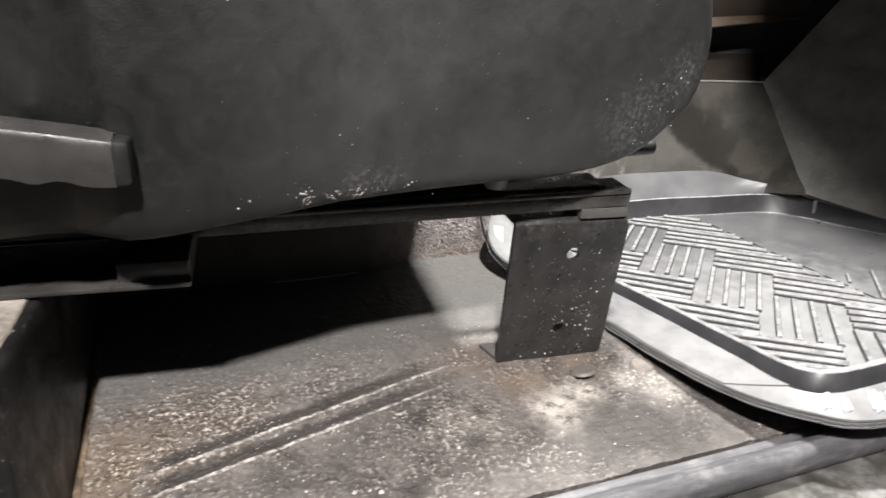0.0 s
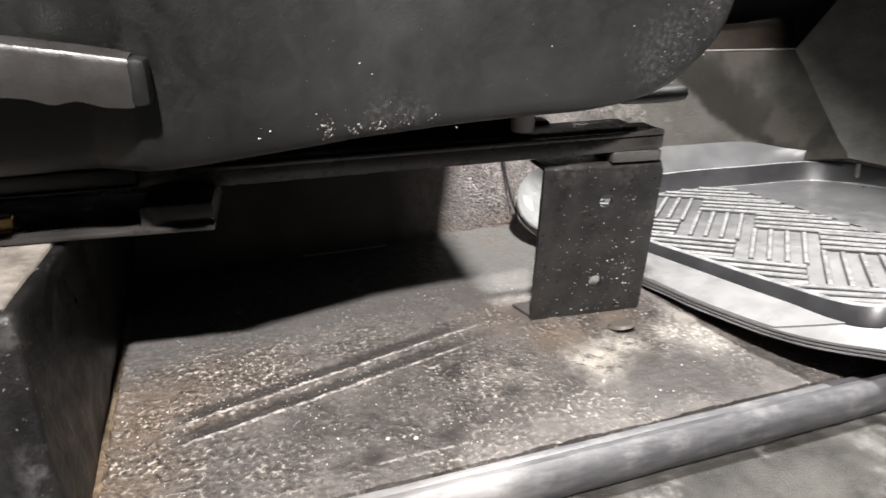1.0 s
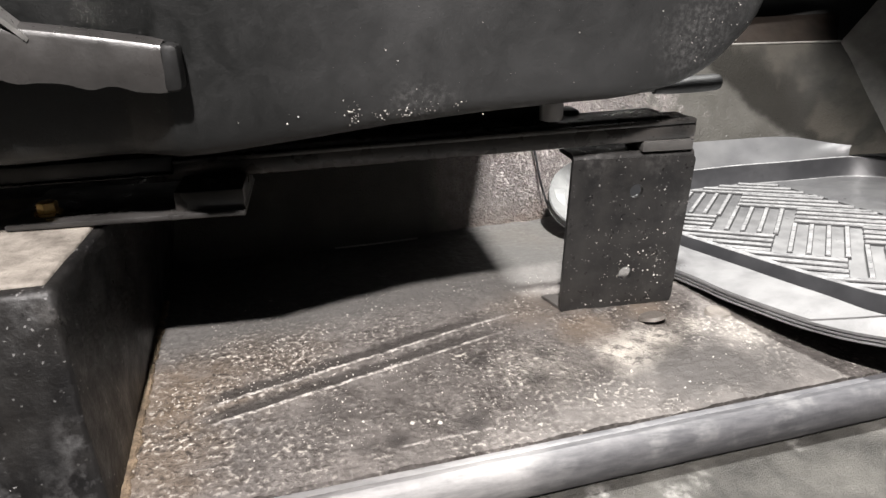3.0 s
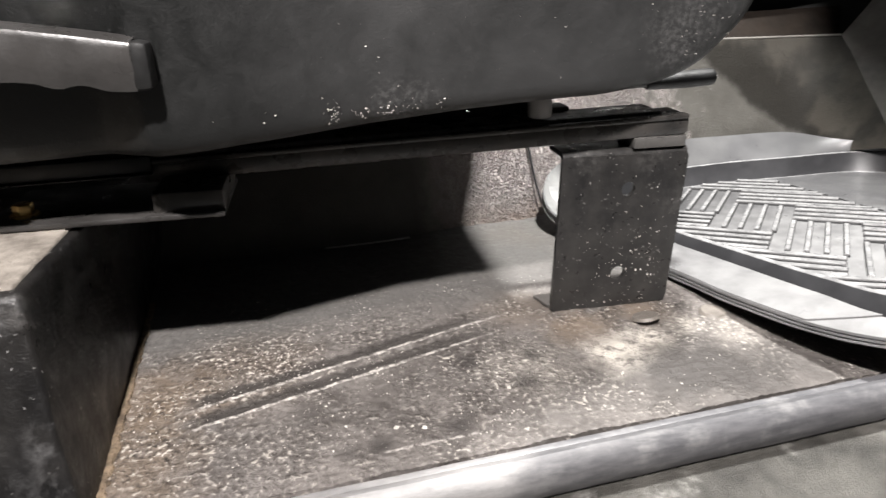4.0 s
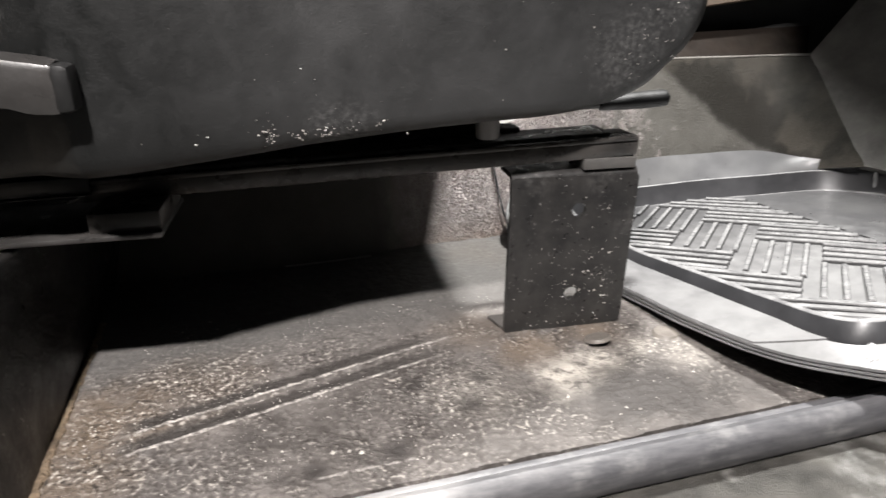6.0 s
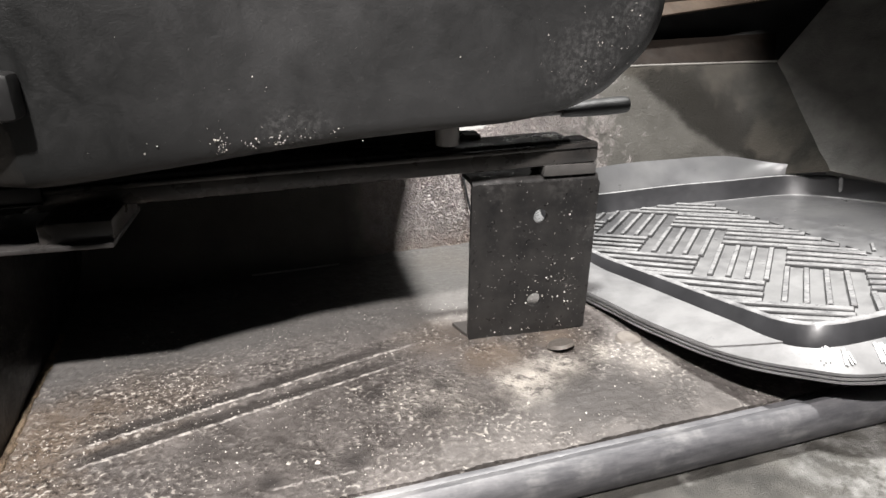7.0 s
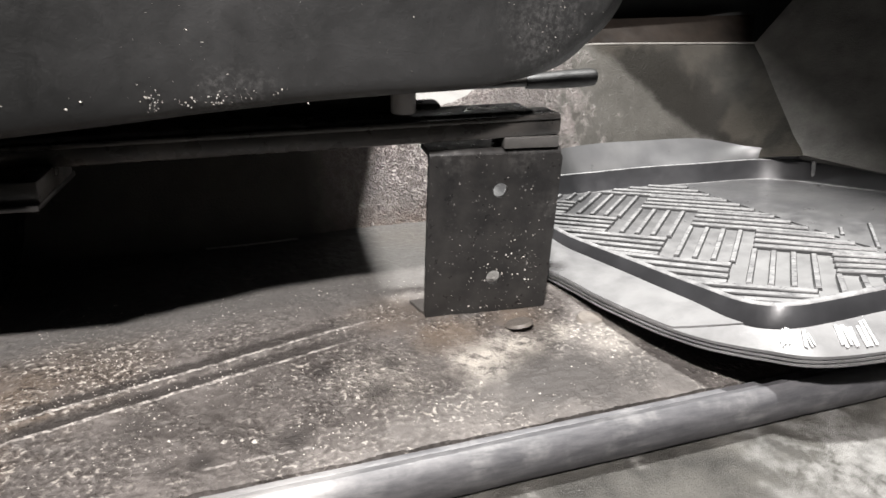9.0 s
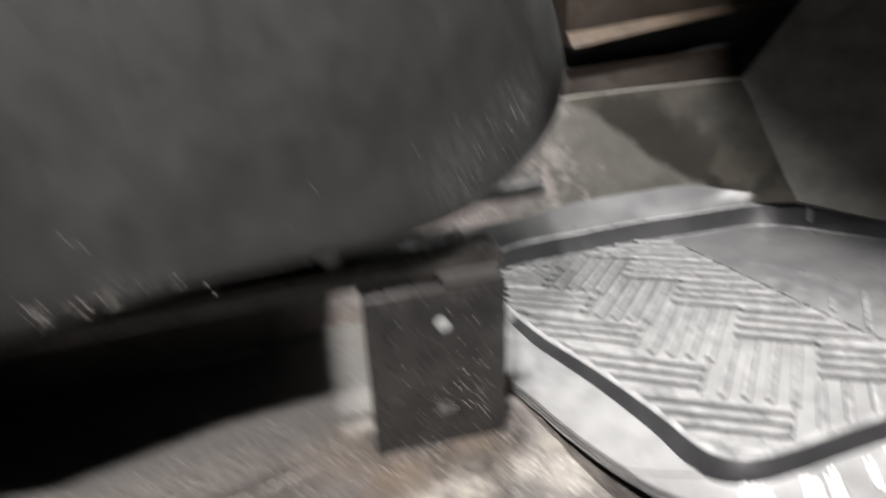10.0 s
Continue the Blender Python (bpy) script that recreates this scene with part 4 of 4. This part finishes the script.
def tray_z(x, y):
    """The mat's tray rises towards the door and curls up there."""
    return 0.002 + 0.05 * x - 0.1 * y + 0.8 * max(0.0, 0.02 - y) ** 2


def tray_up(x, y):
    return Vector((-0.05, 0.1 + 1.6 * max(0.0, 0.02 - y), 1.0)).normalized()


def far_side(y):
    return min(max((y - 0.06) / 0.12, 0.0), 1.0)


def flange_point(i, t, lift=0.0):
    """A point of the flange: t runs from the rim's foot to the outer edge."""
    n = len(RIDGE_FINE)
    a, b, k = RIDGE_FINE[int(i) % n], RIDGE_FINE[(int(i) + 1) % n], i - int(i)
    r = a.lerp(b, k)
    o = OUTER_FINE[int(i) % n].lerp(OUTER_FINE[(int(i) + 1) % n], k)
    foot = tray_z(r.x, r.y) + 0.0042 + 0.011 * far_side(r.y)
    wave = 0.0005 * noise.noise(Vector((r.x * 30, r.y * 30, t * 2)))
    return Vector((r.x + (o.x - r.x) * t, r.y + (o.y - r.y) * t, foot + (o.z - foot) * t + 0.0018 * math.sin(math.pi * t) + wave * math.sin(math.pi * t) + lift))


def skin(rings, closed=True):
    """Quads between rings of points."""
    bm = bmesh.new()
    rows = [[bm.verts.new(p) for p in ring] for ring in rings]
    n = len(rows[0])
    for a, b in zip(rows, rows[1:]):
        for i in range(n if closed else n - 1):
            bm.faces.new((a[i], a[(i + 1) % n], b[(i + 1) % n], b[i]))
    return bm


def mat_flange():
    n = len(RIDGE_FINE)
    rings = [[flange_point(i, k / 8) for i in range(n)] for k in range(9)]
    rings.append([p - Vector((0, 0, 0.0014)) for p in rings[-1]])
    rings += [[flange_point(i, 1 - k / 4, -0.0016) for i in range(n)] for k in range(1, 5)]
    return skin(rings)


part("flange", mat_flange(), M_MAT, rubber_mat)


def overlay_strip():
    """A second thin sheet welded on the flange's side, ending in a slanting cut near the corner."""
    first, last = -14, 53
    rings = []
    for lift, span in ((0.0001, 1.0), (0.0009, 0.992), (0.0009, 0.75), (0.0009, 0.5), (0.0009, 0.25), (0.0009, 0.02), (0.0001, 0.0)):
        ring = []
        for i in range(first, last + 1):
            end = min(1.0, max(0.0, (last - i) / 13))
            ring.append(flange_point(i % len(RIDGE_FINE), 0.995 * span * end, lift))
        rings.append(ring)
    return skin(rings, closed=False)


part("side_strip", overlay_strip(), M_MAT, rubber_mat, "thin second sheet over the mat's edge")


def edge_ply(out, drop):
    """A thin layer that shows under the flange's edge, from behind the bracket round to the door."""
    n = len(OUTER_FINE)
    rings = []
    for i in range(-14, 106):
        p = OUTER_FINE[i % n]
        d = OUTER_FINE[(i + 1) % n] - OUTER_FINE[(i - 1) % n]
        side = Vector((d.y, -d.x, 0)).normalized()
        own = out + 0.0005 * noise.noise(p * 60 + Vector((out * 900, 0, 0)))
        rings.append([p + side * s + Vector((0, 0, u)) for s, u in ((own, -drop), (own, -drop - 0.0009), (-0.012, -drop - 0.0009), (-0.012, -drop))])
    bm = skin(rings)
    bm.verts.ensure_lookup_table()
    for end in (bm.verts[:4], bm.verts[-4:]):
        bm.faces.new(end)
    return bm


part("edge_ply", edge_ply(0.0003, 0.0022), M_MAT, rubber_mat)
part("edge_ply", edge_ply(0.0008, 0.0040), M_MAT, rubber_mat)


def mat_rim():
    """Upstanding rim with slightly sloping sides and a narrow flat top, higher at the far side."""
    n = len(RIDGE_FINE)
    rings = []
    for i, p in enumerate(RIDGE_FINE):
        d = (RIDGE_FINE[(i + 1) % n] - RIDGE_FINE[i - 1]).normalized()
        side = Vector((d.y, -d.x, 0))
        z = tray_z(p.x, p.y)
        far = far_side(p.y)
        top = z + 0.0130 + 0.006 * far
        foot = z + 0.0040 + 0.011 * far
        q = Vector((p.x, p.y, 0))
        rings.append([q + side * s + Vector((0, 0, u)) for s, u in
                      ((0.0068, foot - 0.002), (0.0060, foot + 0.0006), (0.0016, top - 0.0009), (0.0009, top - 0.0002), (0.0003, top), (-0.0012, top), (-0.0018, top - 0.0003), (-0.0022, top - 0.0012), (-0.0048, z + 0.0010), (-0.0060, z - 0.0005))])
    bm = bmesh.new()
    rows = [[bm.verts.new(p) for p in ring] for ring in rings]
    for i in range(n):
        a, b = rows[i], rows[(i + 1) % n]
        for j in range(len(a) - 1):
            bm.faces.new((a[j], a[j + 1], b[j + 1], b[j]))
    return bm


rim = part("rim", mat_rim(), M_RUBBER, rubber_mat, "raised dark rubber rim, painted paler on its lit top")
# the rim's top takes the paler lit tone
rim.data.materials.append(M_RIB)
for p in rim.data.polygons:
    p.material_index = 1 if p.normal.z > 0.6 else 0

# upright pale welt in place of a highlight at the rim's far corner
welt = bmesh.new()
for k in range(11):
    z = 0.0045 + 0.0019 * k
    bmesh.ops.create_icosphere(welt, subdivisions=1, radius=0.0021, matrix=Matrix.Translation((0.4010 - 0.0004 * k, 0.1705, z)))
part("welt", bmesh.ops.convex_hull(welt, input=list(welt.verts)) and welt, M_RIB, rubber_mat, "short pale welt standing in for a highlight in the rim's corner")

centre = Vector((0.28, 0.06))
rings = []
for k in range(15):
    s = 1.0 - k / 14
    ring = []
    for p in RIDGE_FINE:
        q = centre + (p - centre) * s
        ring.append(Vector((q.x, q.y, tray_z(q.x, q.y))))
    rings.append(ring)
bm = skin(rings)
bmesh.ops.remove_doubles(bm, verts=bm.verts, dist=0.00005)
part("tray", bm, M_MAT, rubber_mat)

# ribs: blocks of four long bars in a chain, thin slanting ribs on both sides of the chain
U, V, D = Vector((0.0081, -0.0076)), Vector((0.0468, 0.0542)), Vector((0.0055, -0.0615))
ALONG = U.normalized()


def inside(p, margin):
    poly = RIDGE_FINE[::2]
    hit = False
    near = 1.0
    for a, b in zip(poly, poly[1:] + poly[:1]):
        if (a.y > p.y) != (b.y > p.y) and p.x < (b.x - a.x) * (p.y - a.y) / (b.y - a.y) + a.x:
            hit = not hit
        e = b - a
        t = min(max((p - a).dot(e) / e.dot(e), 0), 1)
        near = min(near, (p - a - e * t).length)
    return hit and near > margin


def rib_mesh(length, width, height):
    bm = bmesh.new()
    corners = ((-1, -1), (1, -1), (1, 1), (-1, 1))
    bot = [bm.verts.new((sx * length / 2, sy * width / 2, -0.0004)) for sx, sy in corners]
    mid = [bm.verts.new((sx * (length / 2 - 0.0002), sy * (width / 2 - 0.0002), height * 0.7)) for sx, sy in corners]
    top = [bm.verts.new((sx * (length / 2 - 0.0007), sy * (width / 2 - 0.0006), height)) for sx, sy in corners]
    bm.faces.new(top)
    for lo, hi in ((bot, mid), (mid, top)):
        for i in range(4):
            bm.faces.new((lo[i], lo[(i + 1) % 4], hi[(i + 1) % 4], hi[i]))
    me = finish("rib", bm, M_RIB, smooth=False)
    # shade by face direction: sides get the darker tone
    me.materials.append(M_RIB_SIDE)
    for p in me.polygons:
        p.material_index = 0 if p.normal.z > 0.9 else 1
    return me


RIB_MESHES = {}


def rib(a, b, width, height=0.0016):
    steps = 24
    run = []
    for k in range(steps + 1):
        if inside(a + (b - a) * (k / steps), 0.0068):
            run.append(k)
        elif run:
            break
    if len(run) < 3:
        return
    p, q = a + (b - a) * (run[0] / steps), a + (b - a) * (run[-1] / steps)
    key = (round((q - p).length, 3), width, height)
    if key not in RIB_MESHES:
        RIB_MESHES[key] = rib_mesh(*key)
    ob = new("rib", RIB_MESHES[key])
    ob.parent = rubber_mat
    ob.matrix_parent_inverse = Matrix.Translation(rubber_mat.location).inverted()
    mid = (p + q) / 2
    along = Vector((q.x - p.x, q.y - p.y, tray_z(q.x, q.y) - tray_z(p.x, p.y))).normalized()
    up = tray_up(mid.x, mid.y)
    side = up.cross(along).normalized()
    up = along.cross(side)
    z = (tray_z(p.x, p.y) + tray_z(q.x, q.y)) / 2
    turn = Matrix((along, side, up)).transposed().to_4x4()
    ob.matrix_basis = Matrix.Translation((mid.x, mid.y, z)) @ turn


BAR = Vector((0.1724, 0.0314))
for k in range(-3, 3):
    o = BAR + D * k
    for i in range(4):
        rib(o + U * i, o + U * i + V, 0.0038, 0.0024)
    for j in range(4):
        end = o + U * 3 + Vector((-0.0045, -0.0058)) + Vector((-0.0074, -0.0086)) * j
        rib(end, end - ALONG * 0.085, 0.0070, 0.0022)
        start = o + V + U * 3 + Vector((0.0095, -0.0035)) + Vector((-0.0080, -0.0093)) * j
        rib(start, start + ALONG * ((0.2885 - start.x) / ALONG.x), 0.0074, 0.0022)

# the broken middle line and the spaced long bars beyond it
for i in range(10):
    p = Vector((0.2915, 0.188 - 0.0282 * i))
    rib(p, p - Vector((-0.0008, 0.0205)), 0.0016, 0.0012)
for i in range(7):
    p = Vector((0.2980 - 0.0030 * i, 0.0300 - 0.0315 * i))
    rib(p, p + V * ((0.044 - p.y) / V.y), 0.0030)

# unreadable pale print on the flange by the door
PRINT = ((57.0, 5, 0.36, 0.42, 0.85), (60.8, 4, 0.36, 0.50, 0.85), (65.5, 5, 0.42, 0.42, 0.90), (68.0, 3, 0.40, 0.42, 0.90), (71.6, 2, 0.5, 0.38, 0.86), (73.4, 3, 0.45, 0.38, 0.82), (76.2, 2, 0.5, 0.45, 0.80), (78.4, 4, 0.30, 0.50, 0.76))
random.seed(3)
for start, count, pitch, t0, t1 in PRINT:
    for i in range(count):
        c = start + i * pitch
        wide = pitch * random.uniform(0.5, 0.85)
        lo, hi, lean = t0 + random.uniform(-0.04, 0.08), t1 + random.uniform(-0.10, 0.02), random.uniform(0.6, 1.1)
        corners = [flange_point(c + dc, t, 0.0003) for dc, t in ((0, lo), (wide, lo), (wide + lean, hi), (lean, hi))]
        part("print_bar", slab(corners, 0.0006), M_PRINT, rubber_mat)

# ---- console behind the tunnel edge ----
console = thing("centre_console", 0.3, 0.36, 0.13, "brown plastic centre console with a dark open shelf", "console")
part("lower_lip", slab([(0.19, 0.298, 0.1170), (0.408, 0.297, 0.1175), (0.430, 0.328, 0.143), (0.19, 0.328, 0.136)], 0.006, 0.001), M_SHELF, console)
# dark block in place of the deep shade under the upper shelf
part("shelf_shade", box(0.15, 0.50, 0.346, 0.40, 0.112, 0.176), M_DARK, console)
part("back_panel", box(0.10, 0.50, 0.400, 0.410, 0.110, 0.40), M_DARK, console)
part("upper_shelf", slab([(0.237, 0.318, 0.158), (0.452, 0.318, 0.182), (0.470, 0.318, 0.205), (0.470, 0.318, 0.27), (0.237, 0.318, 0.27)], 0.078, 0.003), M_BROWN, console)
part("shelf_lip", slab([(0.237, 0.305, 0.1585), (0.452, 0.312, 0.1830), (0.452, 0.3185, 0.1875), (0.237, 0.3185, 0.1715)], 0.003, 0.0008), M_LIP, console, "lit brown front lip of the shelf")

# white scraps lying on the tunnel top
for x, y, z, s, a in ((0.172, 0.295, 0.124, 0.012, 30), (0.190, 0.305, 0.122, 0.006, 70), (0.205, 0.300, 0.120, 0.004, 10)):
    bm = bmesh.new()
    bmesh.ops.create_icosphere(bm, subdivisions=2, radius=1)
    for v in bm.verts:
        k = 1 + 0.4 * noise.noise(v.co * 2 + Vector((x * 90, 0, 0)))
        v.co = Vector((v.co.x * s * k, v.co.y * s * 0.5 * k, v.co.z * s * 0.55 * k))
    bmesh.ops.transform(bm, matrix=pose(x, y, z, 0, -35, a), verts=bm.verts)
    solid("paper_scrap", bm, M_PAPER, "small crumpled white scrap on the tunnel", "scrap", "scraps on the tunnel")

# ---- plain walls that close the place, and unseen blocks for the light ----
# the next three are out of view, added only to block the lamps
solid("wall_light_block", box(0.252, 0.80, -0.20, 1.15, 0.62, 0.72, 0.02), M_DARK, "unseen dark block that cuts the cab lamp off the footwell's front", "dashboard", kind="structure")
solid("wall_light_block_end", box(0.15, 0.304, -0.22, -0.06, 0.40, 0.615, 0.02), M_DARK, "unseen dark block that keeps the work lamp off the toe board", "dashboard", kind="structure")
solid("wall_toe_light_block", box(0.49, 0.80, -0.10, 1.15, 0.24, 0.445, 0.01), M_DARK, "unseen dark block that shades the toe board from above", "panel", kind="structure")
solid("wall_far_side", box(-1.0, 1.0, 1.15, 1.2, -0.1, 1.15), M_DARK, "dark far side of the cab", "wall", kind="structure")
solid("wall_cab_rear", box(-1.0, -0.95, -0.15, 1.15, -0.1, 1.15), M_DARK, "dark rear wall of the cab", "wall", kind="structure")
solid("wall_cab_front", box(0.80, 0.85, -0.15, 1.15, -0.1, 1.15), M_DARK, "dark front wall of the cab", "wall", kind="structure")
solid("ceiling", box(-1.0, 0.9, -0.08, 1.2, 1.15, 1.2), M_DARK, "dark cab roof lining", "ceiling", kind="structure")
solid("ground", box(-6, 6, -6, 6, -0.55, -0.5), M_WALL, "grey concrete workshop floor", "ground", kind="structure")
solid("wall_workshop", box(-6, 6, -3.6, -3.5, -0.5, 2.6), M_WALL, "plain grey workshop wall", "wall", kind="structure")

# ---- crumbs and grit ----
random.seed(7)


def crumbs(name, places, mat, label):
    verts, faces = [], []
    for (x, y, z), s, up in places:
        b = len(verts)
        turn = Matrix.Rotation(random.uniform(0, 6.283), 3, Vector((random.uniform(-1, 1), random.uniform(-1, 1), random.uniform(-1, 1))).normalized())
        for axis in ((1, 0, 0), (0, 1, 0), (0, 0, 1), (-1, 0, 0), (0, -1, 0), (0, 0, -1)):
            d = turn @ Vector(axis) * s * random.uniform(0.45, 1.35)
            verts.append((x + d.x, y + d.y, z + d.z))
        faces += [(b + i, b + j, b + k) for i, j, k in ((0, 1, 2), (1, 3, 2), (3, 4, 2), (4, 0, 2), (1, 0, 5), (3, 1, 5), (4, 3, 5), (0, 4, 5))]
    me = bpy.data.meshes.new(name)
    me.from_pydata(verts, [], faces)
    me.materials.append(mat)
    return tagged(new(name, me), label, "grit", kind="stuff")


spots = []
# the tiniest grains also stand in for glints of the rough coating
for i in range(6000):
    x, y = random.uniform(-0.22, 0.11), random.uniform(-0.10, 0.05)
    if i % 3 == 0:
        x, y = random.gauss(-0.165, 0.035), random.gauss(-0.030, 0.022)
    if x > random.uniform(-0.10, 0.14) or x < -0.222 or y > 0.05 or y < sill_y(x) + 0.004 or noise.noise(Vector((x * 26, y * 26, 9))) < random.uniform(-0.35, 0.5):
        continue
    spots.append(((x, y, floor_height(x, y) + 0.0001), random.choice((0.00012, 0.00015, 0.00015, 0.0002, 0.0002, 0.00025, 0.0003, 0.0005)), 1))
for x, y, s in ((-0.100, -0.084, 0.0013), (-0.088, -0.086, 0.0016), (-0.093, -0.0845, 0.0011), (-0.045, -0.066, 0.0012), (-0.121, -0.079, 0.001), (0.012, -0.066, 0.0012)):
    spots.append(((x, y, floor_height(x, y) + 0.0003), s, 1))
crumbs("floor_grit", spots, M_DUST, "pale crumbs and grit scattered on the floor")
spots = []
for n, mx, sx, mz, sz in ((34, -0.1145, 0.0016, 0.1275, 0.0026), (40, -0.0920, 0.0075, 0.1262, 0.0020), (40, -0.095, 0.03, 0.1270, 0.0040)):
    for i in range(n):
        x = random.gauss(mx, sx)
        z = random.gauss(mz, sz) + 0.05 * (x - mx)
        if z > 0.1235 + 0.06 * (x + 0.1):
            spots.append(((x, seat_side_y(x) - 0.0013, z), random.choice((0.00015, 0.0002, 0.0002, 0.0003, 0.00045)), 0))
for i in range(150):
    x, z = random.uniform(-0.15, 0.07), random.uniform(0.13, 0.21)
    spots.append(((x, seat_side_y(x) - 0.0019, z), random.choice((0.0001, 0.0001, 0.00015)), 0))
for x, z, r in ((-0.100, 0.1525, 0.0009), (-0.012, 0.157, 0.0007), (-0.057, 0.1235, 0.0008), (-0.160, 0.1290, 0.0006), (-0.142, 0.1265, 0.0007), (-0.095, 0.148, 0.0005), (0.030, 0.165, 0.0006), (0.062, 0.172, 0.0006), (0.074, 0.178, 0.0005)):
    spots.append(((x, seat_side_y(x) - 0.0020, z), r * 0.65, 0))
for i in range(60):
    x = random.gauss(0.055, 0.016)
    z = random.gauss(0.158, 0.012)
    if x < 0.08 and z > 0.14 + 0.4 * max(0, x - 0.06):
        spots.append(((x, seat_side_y(x) - 0.0016, z), random.choice((0.0002, 0.0003, 0.0004)), 0))
crumbs("seat_grit", spots, M_DUST, "pale crumbs stuck to the seat's side")
spots = []
for i in range(120):
    x, z = random.gauss(0.043, 0.014), min(max(random.gauss(0.026, 0.019), 0.003), 0.085)
    if 0.003 < x < 0.067:
        spots.append(((x, -0.0002, z), random.choice((0.00018, 0.0002, 0.00025, 0.0003, 0.0004, 0.0006)), 0))
crumbs("bracket_grit", spots, M_DUST, "pale crumbs stuck to the bracket's face")
